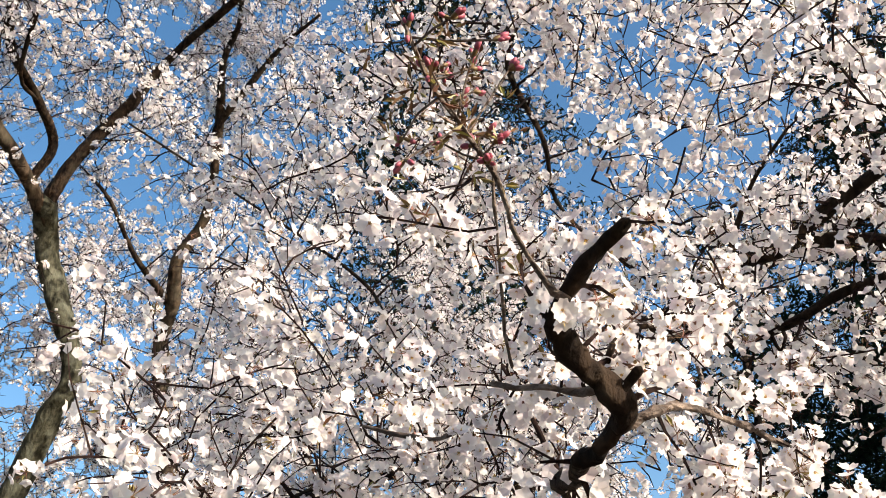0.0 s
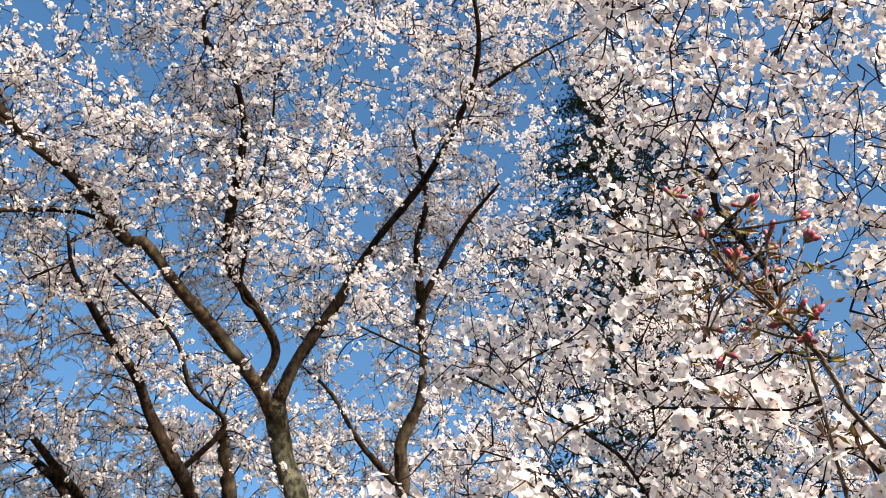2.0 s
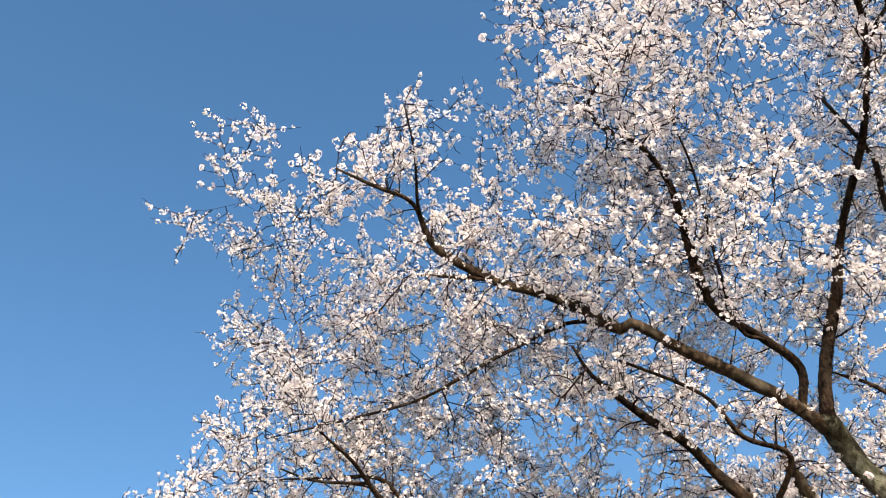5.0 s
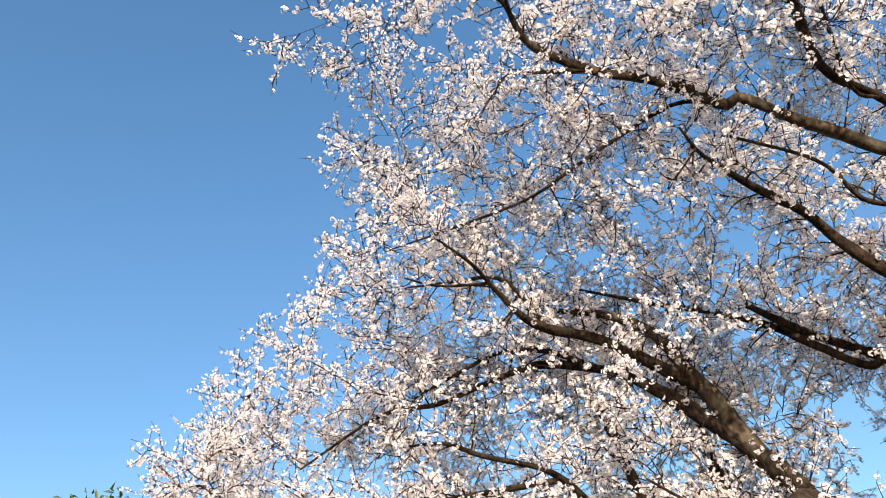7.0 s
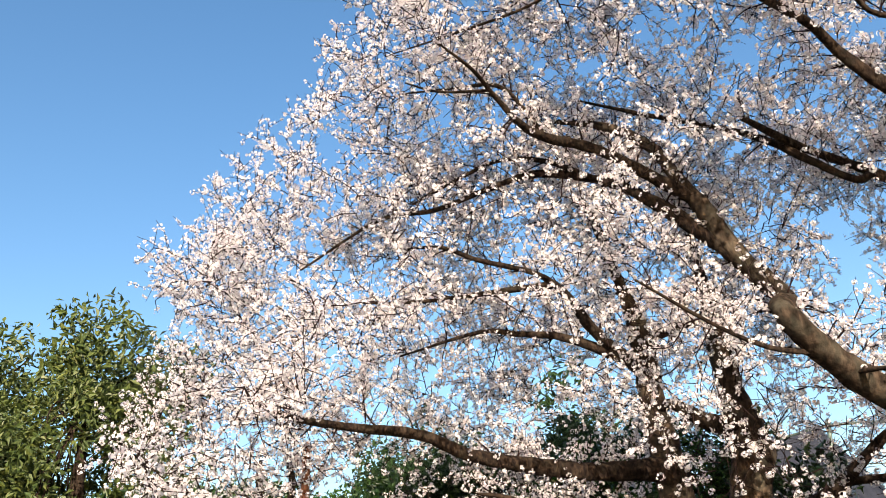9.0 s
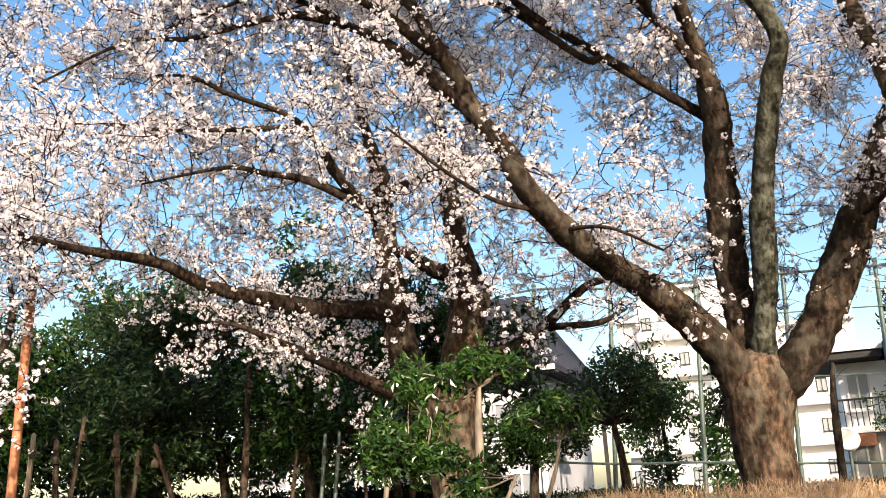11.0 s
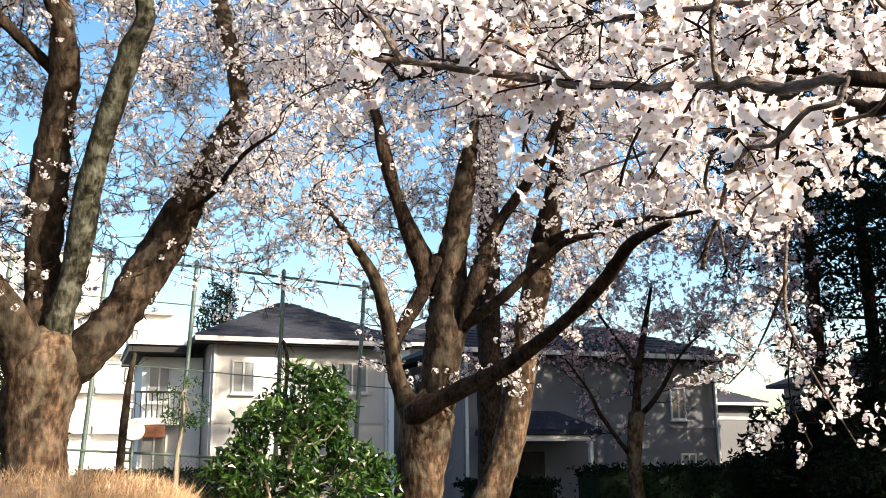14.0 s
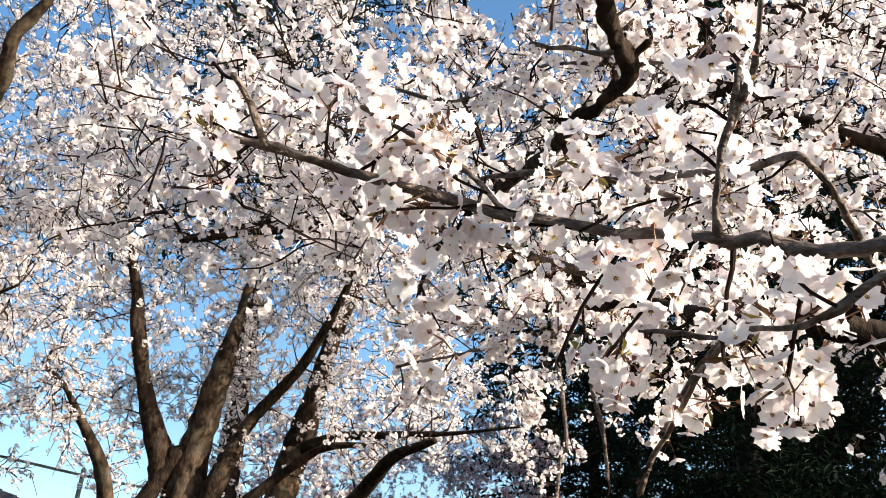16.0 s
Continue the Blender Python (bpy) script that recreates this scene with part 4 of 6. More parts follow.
    ("limb", None, 0.66, None, [(-0.30, 11.03, 6.23, 0.101), (-0.37, 10.88, 6.42, 0.088), (-0.60, 10.64, 6.80, 0.073), (-1.02, 10.27, 7.26, 0.058)]),
    ("limb", BRIGHT, 0.42, None, [(-2.00, 9.52, 4.31, 0.028), (-1.44, 9.12, 4.14, 0.023), (-0.91, 8.97, 3.79, 0.014)]),
    ("limb", None, 0.36, None, [(-2.00, 9.52, 4.31, 0.031), (-2.12, 9.31, 4.46, 0.027), (-2.53, 8.86, 4.53, 0.024), (-2.91, 8.43, 4.77, 0.020), (-3.35, 7.87, 5.16, 0.011)]),
    ("limb", BRIGHT, 0.42, None, [(1.12, 11.30, 4.40, 0.031), (1.38, 10.70, 4.51, 0.027), (1.61, 10.06, 4.79, 0.026), (1.87, 9.53, 4.92, 0.016)]),
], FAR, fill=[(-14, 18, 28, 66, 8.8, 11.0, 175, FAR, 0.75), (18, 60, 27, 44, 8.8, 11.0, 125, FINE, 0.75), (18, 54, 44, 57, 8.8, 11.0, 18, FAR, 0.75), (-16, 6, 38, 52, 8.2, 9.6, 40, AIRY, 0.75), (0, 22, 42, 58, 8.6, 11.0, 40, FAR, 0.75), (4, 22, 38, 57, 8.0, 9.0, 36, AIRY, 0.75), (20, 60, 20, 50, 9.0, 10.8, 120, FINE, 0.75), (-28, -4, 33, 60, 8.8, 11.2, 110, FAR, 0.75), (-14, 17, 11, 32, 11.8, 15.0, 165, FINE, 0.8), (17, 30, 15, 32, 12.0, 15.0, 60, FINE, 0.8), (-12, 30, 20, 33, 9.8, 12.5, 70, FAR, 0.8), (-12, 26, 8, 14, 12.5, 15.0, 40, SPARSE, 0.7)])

cherry_tree('cherry tree with two dark trunks in white blossom', 2, [
    ("trunk", None, 0.00, None, [(-4.07, 11.25, -0.35, 0.483), (-4.07, 11.25, 0.57, 0.386), (-4.05, 11.28, 0.95, 0.329), (-4.04, 11.40, 1.74, 0.280), (-4.00, 11.46, 2.70, 0.260), (-3.87, 11.51, 3.49, 0.239), (-3.73, 11.54, 4.07, 0.234)]),
    ("limb", None, 0.72, None, [(-3.81, 11.52, 3.74, 0.189), (-3.73, 11.54, 4.07, 0.226), (-3.77, 11.39, 4.63, 0.196), (-3.83, 11.27, 5.33, 0.152), (-3.82, 11.04, 6.23, 0.115), (-3.79, 10.76, 6.86, 0.092), (-3.69, 10.40, 7.48, 0.038)]),
    ("limb", None, 0.72, None, [(-4.05, 11.33, 1.24, 0.247), (-4.17, 11.35, 2.01, 0.228), (-4.40, 11.29, 2.90, 0.238), (-4.61, 11.23, 3.46, 0.217), (-4.64, 11.07, 4.21, 0.180), (-4.68, 10.95, 4.96, 0.166), (-4.62, 10.70, 5.74, 0.136), (-4.65, 10.44, 6.20, 0.091), (-4.67, 10.00, 6.86, 0.067), (-4.69, 9.68, 7.22, 0.037)]),
    ("limb", None, 0.78, None, [(-4.64, 11.15, 3.82, 0.158), (-4.64, 10.92, 3.96, 0.141), (-5.16, 10.47, 3.96, 0.117), (-5.57, 10.03, 4.00, 0.093), (-6.21, 9.16, 4.14, 0.076), (-6.54, 8.63, 4.36, 0.061), (-7.00, 7.99, 4.43, 0.054), (-7.32, 7.40, 4.49, 0.039), (-7.50, 6.88, 4.63, 0.019)]),
    ("limb", None, 0.72, None, [(-4.38, 11.30, 2.84, 0.118), (-4.58, 10.92, 2.85, 0.102), (-4.91, 10.53, 3.06, 0.093), (-5.24, 10.12, 3.26, 0.078), (-5.50, 9.61, 3.43, 0.055), (-5.73, 9.09, 3.59, 0.033), (-5.88, 8.75, 3.62, 0.016)]),
    ("limb", None, 0.78, None, [(-4.67, 10.90, 5.16, 0.119), (-4.73, 10.53, 5.28, 0.104), (-4.94, 10.09, 5.61, 0.088), (-5.02, 9.67, 5.96, 0.072), (-5.18, 9.25, 6.17, 0.053), (-5.64, 8.66, 6.31, 0.042), (-5.89, 8.31, 6.43, 0.031), (-6.22, 7.96, 6.39, 0.014)]),
    ("limb", None, 0.78, None, [(-4.73, 10.53, 5.28, 0.083), (-5.28, 9.94, 5.56, 0.058), (-5.68, 9.48, 5.59, 0.043), (-5.94, 9.08, 5.58, 0.028), (-6.68, 8.44, 5.30, 0.014)]),
    ("limb", None, 0.72, None, [(-5.08, 9.47, 6.08, 0.049), (-5.74, 8.79, 5.93, 0.035), (-6.21, 8.27, 5.82, 0.027), (-6.62, 7.72, 5.76, 0.013)]),
    ("limb", None, 0.36, None, [(-4.64, 10.81, 5.44, 0.086), (-4.45, 10.68, 5.51, 0.075), (-4.14, 10.85, 5.66, 0.068), (-3.93, 10.92, 5.68, 0.075)]),
    ("limb", None, 0.42, None, [(-4.67, 11.00, 4.71, 0.103), (-4.41, 10.93, 4.73, 0.090), (-4.06, 11.14, 4.46, 0.112), (-3.75, 11.25, 4.44, 0.097)]),
    ("limb", None, 0.36, None, [(-3.95, 11.48, 3.05, 0.095), (-3.67, 11.51, 3.26, 0.082), (-3.31, 11.49, 3.35, 0.096), (-2.84, 11.48, 3.54, 0.088), (-2.50, 11.40, 3.78, 0.073), (-2.11, 11.42, 4.07, 0.066), (-1.75, 11.46, 4.13, 0.051)]),
    ("limb", None, 0.30, None, [(-3.03, 11.49, 3.45, 0.051), (-2.73, 11.49, 3.59, 0.044), (-2.04, 11.53, 3.59, 0.037), (-1.67, 11.55, 3.74, 0.022)]),
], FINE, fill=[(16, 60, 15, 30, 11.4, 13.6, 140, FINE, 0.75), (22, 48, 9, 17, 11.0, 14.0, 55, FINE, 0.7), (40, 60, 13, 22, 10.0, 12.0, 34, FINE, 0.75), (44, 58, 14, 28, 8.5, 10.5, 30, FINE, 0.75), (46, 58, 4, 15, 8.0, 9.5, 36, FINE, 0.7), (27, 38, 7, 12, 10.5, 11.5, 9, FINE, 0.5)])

cherry_tree('cherry tree with many spreading dark trunks in blossom', 3, [
    ("trunk", None, 0.00, None, [(3.81, 11.03, -0.35, 0.472), (3.87, 11.06, 0.51, 0.301), (3.98, 11.07, 1.18, 0.294), (4.04, 11.05, 1.71, 0.322), (4.08, 11.02, 2.12, 0.364)]),
    ("limb", None, 0.54, None, [(4.06, 11.04, 1.89, 0.177), (3.94, 11.08, 2.06, 0.154), (3.72, 11.12, 2.55, 0.112), (3.60, 11.08, 3.18, 0.098), (3.38, 10.94, 3.72, 0.083), (2.99, 10.75, 4.16, 0.055), (2.76, 10.64, 4.40, 0.034), (2.47, 10.55, 4.57, 0.013)]),
    ("limb", None, 0.66, None, [(4.05, 11.05, 1.75, 0.260), (4.15, 11.11, 1.99, 0.296), (4.30, 11.11, 2.69, 0.285), (4.39, 11.07, 3.47, 0.258), (4.40, 10.93, 4.10, 0.208), (4.44, 10.49, 5.16, 0.121), (4.62, 10.68, 5.68, 0.092), (4.59, 10.60, 5.81, 0.070), (4.55, 10.15, 6.54, 0.042)]),
    ("limb", None, 0.54, None, [(3.68, 11.11, 2.70, 0.085), (3.72, 11.17, 2.98, 0.078), (4.02, 11.09, 3.55, 0.093), (4.20, 10.92, 4.02, 0.085)]),
    ("limb", None, 0.66, None, [(4.02, 11.09, 3.55, 0.074), (4.11, 11.10, 3.84, 0.144), (3.72, 10.95, 4.60, 0.093), (3.45, 10.74, 5.18, 0.092), (3.38, 10.89, 5.75, 0.069), (3.05, 10.63, 6.31, 0.048), (2.76, 10.36, 6.77, 0.020)]),
    ("limb", None, 0.60, None, [(4.32, 11.10, 2.88, 0.122), (4.48, 10.87, 3.15, 0.106), (4.59, 10.60, 3.75, 0.112), (4.89, 10.64, 4.43, 0.082), (5.16, 9.94, 5.08, 0.060), (5.28, 9.18, 6.07, 0.046), (5.10, 8.67, 6.68, 0.026)]),
    ("limb", None, 0.66, None, [(3.94, 11.08, 2.06, 0.123), (3.87, 10.78, 2.11, 0.136), (4.21, 10.42, 2.33, 0.114), (4.58, 9.91, 2.56, 0.098), (4.79, 9.44, 2.80, 0.089), (4.92, 8.88, 3.04, 0.079), (5.01, 8.30, 3.34, 0.070), (4.98, 7.78, 3.57, 0.062), (5.03, 7.22, 3.64, 0.032)]),
    ("limb", None, 0.60, None, [(4.48, 10.87, 3.15, 0.085), (4.83, 10.32, 3.49, 0.069), (5.08, 10.02, 3.78, 0.061), (5.32, 9.60, 4.03, 0.047), (5.71, 9.13, 4.05, 0.020)]),
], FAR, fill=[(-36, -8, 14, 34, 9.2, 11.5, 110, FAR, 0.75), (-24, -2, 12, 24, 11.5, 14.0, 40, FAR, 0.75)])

cherry_tree('slender leaning cherry tree in blossom', 4, [
    ("trunk", None, 0.00, None, [(4.50, 11.29, -0.43, 0.414), (4.71, 11.27, 0.44, 0.277), (4.99, 11.30, 1.05, 0.228), (5.27, 11.29, 1.75, 0.208), (5.44, 11.29, 2.48, 0.187), (5.59, 11.21, 3.36, 0.181), (5.75, 11.04, 4.32, 0.175)]),
    ("limb", None, 0.72, None, [(5.68, 11.12, 3.92, 0.142), (5.75, 11.05, 4.29, 0.167), (5.76, 10.74, 4.93, 0.136), (5.75, 10.37, 5.65, 0.112), (6.02, 10.26, 6.58, 0.074), (5.83, 9.71, 7.29, 0.037)]),
    ("limb", None, 0.72, None, [(5.66, 11.15, 3.76, 0.105), (5.75, 11.06, 4.25, 0.091), (5.91, 10.35, 4.38, 0.066), (6.17, 9.60, 4.33, 0.049), (6.46, 8.80, 4.26, 0.030), (6.69, 7.96, 4.22, 0.013)]),
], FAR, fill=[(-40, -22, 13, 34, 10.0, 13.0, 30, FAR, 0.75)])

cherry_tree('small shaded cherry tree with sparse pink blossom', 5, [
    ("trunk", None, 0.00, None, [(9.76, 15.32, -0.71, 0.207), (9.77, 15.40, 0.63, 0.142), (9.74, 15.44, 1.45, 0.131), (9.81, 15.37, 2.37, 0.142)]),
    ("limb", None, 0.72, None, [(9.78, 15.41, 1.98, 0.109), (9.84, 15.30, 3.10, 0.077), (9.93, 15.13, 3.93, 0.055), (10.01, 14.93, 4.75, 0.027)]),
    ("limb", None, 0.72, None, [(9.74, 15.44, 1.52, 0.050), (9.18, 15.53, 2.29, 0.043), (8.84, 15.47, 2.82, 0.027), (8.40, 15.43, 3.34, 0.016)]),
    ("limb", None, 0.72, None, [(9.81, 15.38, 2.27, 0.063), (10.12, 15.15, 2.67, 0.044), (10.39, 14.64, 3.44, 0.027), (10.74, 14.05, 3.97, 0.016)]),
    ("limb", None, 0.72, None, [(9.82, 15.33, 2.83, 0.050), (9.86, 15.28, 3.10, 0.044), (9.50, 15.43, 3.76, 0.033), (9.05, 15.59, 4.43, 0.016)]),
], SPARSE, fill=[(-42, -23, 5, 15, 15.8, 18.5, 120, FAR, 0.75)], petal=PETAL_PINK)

near_tree = cherry_tree('cherry tree with low near boughs of large white blossom', 6, [
    ("trunk", None, 0.00, None, [(4.90, 0.30, -0.35, 0.405), (4.85, 0.35, 1.00, 0.250), (4.70, 0.50, 2.00, 0.230), (4.50, 0.80, 2.90, 0.200)]),
    ("limb", None, 0.54, None, [(4.64, 0.59, 2.31, 0.149), (4.30, 1.30, 3.40, 0.080), (3.80, 1.80, 3.80, 0.045), (3.18, 2.38, 4.27, 0.031)]),
    ("limb", None, 0.48, None, [(4.59, 0.67, 2.53, 0.138), (4.20, 1.50, 3.30, 0.070), (3.75, 2.00, 3.50, 0.040), (3.18, 2.61, 3.90, 0.024)]),
    ("limb", None, 0.15, None, [(4.84, 0.36, 1.08, 0.092), (4.75, 0.50, 1.70, 0.080), (3.20, 0.50, 1.85, 0.050), (2.00, 0.80, 1.90, 0.025), (0.96, 1.12, 1.99, 0.009)]),
    ("limb", None, 0.18, None, [(4.71, 0.48, 1.92, 0.092), (3.20, 1.90, 2.60, 0.050), (2.16, 2.86, 2.94, 0.030), (1.72, 2.55, 2.90, 0.024), (1.48, 2.11, 2.74, 0.019), (1.346, 1.870, 2.672, 0.0150)]),
    ("limb", None, 0.24, None, [(4.60, 0.70, 2.50, 0.064), (3.20, 1.00, 2.40, 0.050), (2.40, 1.20, 2.40, 0.034), (1.56, 1.45, 2.22, 0.019)]),
    ("limb", None, 0.54, None, [(4.69, 0.52, 2.08, 0.182), (4.50, 0.80, 2.90, 0.160), (4.50, 1.80, 5.20, 0.080), (3.60, 2.90, 7.00, 0.050), (3.00, 3.40, 7.60, 0.024), (2.60, 3.60, 8.00, 0.010)]),
    ("limb", None, 0.54, None, [(4.57, 1.46, 4.47, 0.069), (4.50, 1.80, 5.00, 0.060), (4.90, 3.40, 5.40, 0.050), (4.80, 5.00, 5.60, 0.035), (4.60, 6.40, 5.80, 0.015)]),
    ("limb", None, 0.54, None, [(3.77, 2.74, 6.75, 0.043), (3.30, 3.20, 6.80, 0.028), (2.80, 3.60, 6.60, 0.012)]),
    ("limb", None, 0.48, None, [(3.23, 2.33, 4.23, 0.026), (3.18, 2.38, 4.27, 0.031), (3.11, 2.54, 4.22, 0.029), (3.05, 2.83, 4.17, 0.030), (3.04, 3.01, 4.15, 0.030), (2.94, 3.23, 4.18, 0.026), (2.90, 3.43, 4.12, 0.019), (2.91, 3.61, 4.03, 0.012)]),
    ("limb", None, 0.48, None, [(3.27, 2.51, 3.83, 0.021), (3.21, 2.55, 3.91, 0.028), (3.15, 2.70, 4.02, 0.027), (3.07, 2.87, 4.11, 0.027), (3.04, 3.01, 4.15, 0.023)]),
    ("limb", None, 0.42, None, [(3.22, 2.56, 3.86, 0.020), (3.13, 2.84, 3.89, 0.022), (3.12, 3.12, 3.90, 0.021), (3.04, 3.44, 3.93, 0.017), (2.95, 3.82, 4.03, 0.010)]),
    ("limb", None, 0.48, None, [(2.94, 3.21, 4.18, 0.014), (2.90, 2.95, 4.37, 0.009), (2.89, 2.70, 4.46, 0.007)]),
    ("limb", None, 0.48, None, [(2.95, 3.82, 4.03, 0.008), (1.65, 4.66, 3.54, 0.013), (1.85, 4.41, 3.54, 0.016), (2.02, 4.25, 3.56, 0.017), (2.17, 4.06, 3.63, 0.017), (2.28, 3.91, 3.62, 0.012)]),
    ("limb", None, 0.54, None, [(2.90, 3.46, 4.11, 0.012), (2.51, 3.69, 4.63, 0.010), (2.35, 3.55, 4.90, 0.013), (2.12, 3.42, 5.15, 0.016), (2.10, 3.24, 5.32, 0.013)]),
    ("limb", None, 0.48, None, [(1.93, 4.34, 3.54, 0.010), (2.01, 4.37, 3.97, 0.009), (1.86, 4.26, 4.26, 0.009), (1.67, 4.21, 4.43, 0.008), (1.06, 4.16, 4.70, 0.005), (0.61, 4.07, 4.85, 0.004)]),
    ("limb", MID, 0.50, SHOOT, [(4.72, 5.70, 5.70, 0.016), (4.32, 4.92, 3.32, 0.014), (4.29, 4.93, 2.98, 0.013), (4.25, 4.96, 2.51, 0.012), (4.22, 4.88, 2.29, 0.010), (4.26, 4.75, 1.99, 0.007), (4.32, 4.57, 1.64, 0.004)]),
    ("limb", MID, 0.48, None, [(4.25, 4.93, 2.65, 0.009), (4.19, 5.03, 2.41, 0.007), (4.10, 5.14, 2.17, 0.005), (4.00, 5.25, 2.02, 0.004)]),
    ("limb", MID, 0.48, None, [(4.22, 4.88, 2.30, 0.008), (4.20, 4.93, 2.08, 0.006), (4.22, 4.94, 1.85, 0.005), (4.22, 4.81, 1.62, 0.004)]),
    ("limb", BEHIND, 0.17, BOUGH, [(1.346, 1.870, 2.672, 0.0150), (1.354, 1.814, 2.672, 0.0175), (1.354, 1.770, 2.682, 0.0195), (1.326, 1.742, 2.700, 0.0205), (1.283, 1.720, 2.719, 0.0165), (1.238, 1.696, 2.741, 0.0150), (1.211, 1.668, 2.772, 0.0160), (1.210, 1.637, 2.798, 0.0125), (1.216, 1.607, 2.816, 0.0115), (1.224, 1.578, 2.837, 0.0108), (1.238, 1.544, 2.858, 0.0085)]),
    ("limb", BEHIND, 0.08, BOUGH, [(1.326, 1.737, 2.708, 0.0120), (1.331, 1.708, 2.718, 0.0085), (1.333, 1.680, 2.729, 0.0060)]),
    ("limb", BEHIND, 0.12, SHOOT, [(1.296, 1.727, 2.716, 0.0070), (1.274, 1.763, 2.723, 0.0062), (1.239, 1.813, 2.739, 0.0052), (1.200, 1.859, 2.761, 0.0040)]),
    ("limb", BEHIND, 0.15, BOUGH, [(1.311, 1.722, 2.754, 0.0058), (1.331, 1.724, 2.794, 0.0052), (1.383, 1.732, 2.831, 0.0045), (1.427, 1.752, 2.836, 0.0040), (1.470, 1.770, 2.844, 0.0034), (1.614, 1.784, 2.946, 0.0030)]),
    ("limb", BEHIND, 0.06, SHOOT, [(1.272, 1.304, 2.122, 0.0056), (1.268, 1.319, 2.114, 0.0054), (1.278, 1.394, 2.085, 0.0048), (1.249, 1.522, 2.084, 0.0044), (1.244, 1.591, 2.036, 0.0042), (1.250, 1.639, 1.989, 0.0040), (1.254, 1.697, 1.902, 0.0032)]),
    ("limb", BEHIND, 0.05, SHOOT, [(1.249, 1.519, 2.086, 0.0036), (1.260, 1.696, 2.146, 0.0034), (1.269, 1.789, 2.099, 0.0036), (1.296, 1.797, 2.015, 0.0034), (1.310, 1.805, 1.947, 0.0028)]),
    ("limb", BEHIND, 0.00, SHOOT, [(1.204, 1.635, 2.781, 0.0075), (1.187, 1.633, 2.786, 0.0065), (1.159, 1.631, 2.812, 0.0051), (1.113, 1.606, 2.854, 0.0047), (1.070, 1.568, 2.904, 0.0039), (1.004, 1.537, 2.949, 0.0035), (0.958, 1.515, 2.980, 0.0030), (0.923, 1.483, 3.011, 0.0030)]),
    ("limb", BEHIND, 0.22, SHOOT, [(1.336, 1.797, 2.745, 0.0059), (1.314, 1.844, 2.765, 0.0051), (1.301, 1.924, 2.797, 0.0054), (1.272, 2.030, 2.788, 0.0047), (1.217, 2.138, 2.786, 0.0044), (1.126, 2.232, 2.829, 0.0031)]),
    ("limb", BEHIND, 0.17, SHOOT, [(1.336, 1.797, 2.745, 0.0067), (1.342, 1.775, 2.776, 0.0058), (1.343, 1.757, 2.804, 0.0042), (1.390, 1.746, 2.845, 0.0034), (1.466, 1.784, 2.850, 0.0030)]),
    ("limb", BEHIND, 0.28, SHOOT, [(1.421, 1.876, 2.731, 0.0103), (1.533, 1.869, 2.784, 0.0066), (1.712, 1.912, 2.789, 0.0061), (1.890, 1.957, 2.769, 0.0050)]),
    ("limb", BEHIND, 0.22, SHOOT, [(1.074, 1.571, 2.900, 0.0032), (1.090, 1.607, 2.949, 0.0030), (1.132, 1.683, 2.890, 0.0030), (1.174, 1.759, 2.816, 0.0030), (1.210, 1.812, 2.769, 0.0030)]),
    ("limb", BEHIND, 0.16, SHOOT, [(0.956, 1.117, 1.987, 0.0076), (0.954, 1.149, 1.997, 0.0085), (0.945, 1.204, 2.010, 0.0071), (0.913, 1.287, 2.041, 0.0070), (0.872, 1.370, 2.064, 0.0064), (0.801, 1.462, 2.096, 0.0060), (0.708, 1.539, 2.130, 0.0055), (0.635, 1.586, 2.150, 0.0049), (0.586, 1.612, 2.161, 0.0068), (0.552, 1.624, 2.165, 0.0037)]),
    ("limb", BEHIND, 0.13, SHOOT, [(0.913, 1.287, 2.041, 0.0056), (0.888, 1.259, 2.094, 0.0050), (0.879, 1.230, 2.145, 0.0045), (0.870, 1.212, 2.182, 0.0030)]),
    ("limb", BEHIND, 0.12, SHOOT, [(0.882, 1.239, 2.129, 0.0034), (0.873, 1.200, 2.177, 0.0030), (0.846, 1.170, 2.216, 0.0030)]),
    ("limb", BEHIND, 0.12, SHOOT, [(0.608, 1.601, 2.157, 0.0048), (0.586, 1.611, 2.163, 0.0043), (0.555, 1.600, 2.198, 0.0043), (0.529, 1.595, 2.219, 0.0031)]),
    ("limb", BEHIND, 0.15, SHOOT, [(0.846, 1.408, 2.077, 0.0034), (0.801, 1.461, 2.098, 0.0030), (0.769, 1.480, 2.138, 0.0030), (0.727, 1.507, 2.169, 0.0030), (0.665, 1.552, 2.215, 0.0030)]),
    ("limb", BEHIND, 0.15, SHOOT, [(0.872, 1.370, 2.064, 0.0034), (0.905, 1.339, 2.083, 0.0030), (0.907, 1.324, 2.097, 0.0030), (0.871, 1.396, 2.134, 0.0030)]),
    ("limb", BEHIND, 0.07, SHOOT, [(0.956, 1.117, 1.987, 0.0046), (0.934, 1.112, 1.953, 0.0040), (0.920, 1.142, 1.954, 0.0035), (0.919, 1.194, 1.935, 0.0036), (0.948, 1.250, 1.948, 0.0030), (0.976, 1.330, 1.966, 0.0030), (1.010, 1.442, 1.896, 0.0030), (1.024, 1.497, 1.846, 0.0030)]),
    ("limb", NEAR, 0.30, BOUGH, [(1.632, 1.426, 2.236, 0.0164), (1.562, 1.447, 2.221, 0.0193), (1.616, 1.646, 2.235, 0.0178), (1.605, 1.775, 2.270, 0.0164), (1.589, 1.875, 2.338, 0.0147), (1.559, 2.007, 2.370, 0.0106), (1.543, 2.208, 2.419, 0.0076)]),
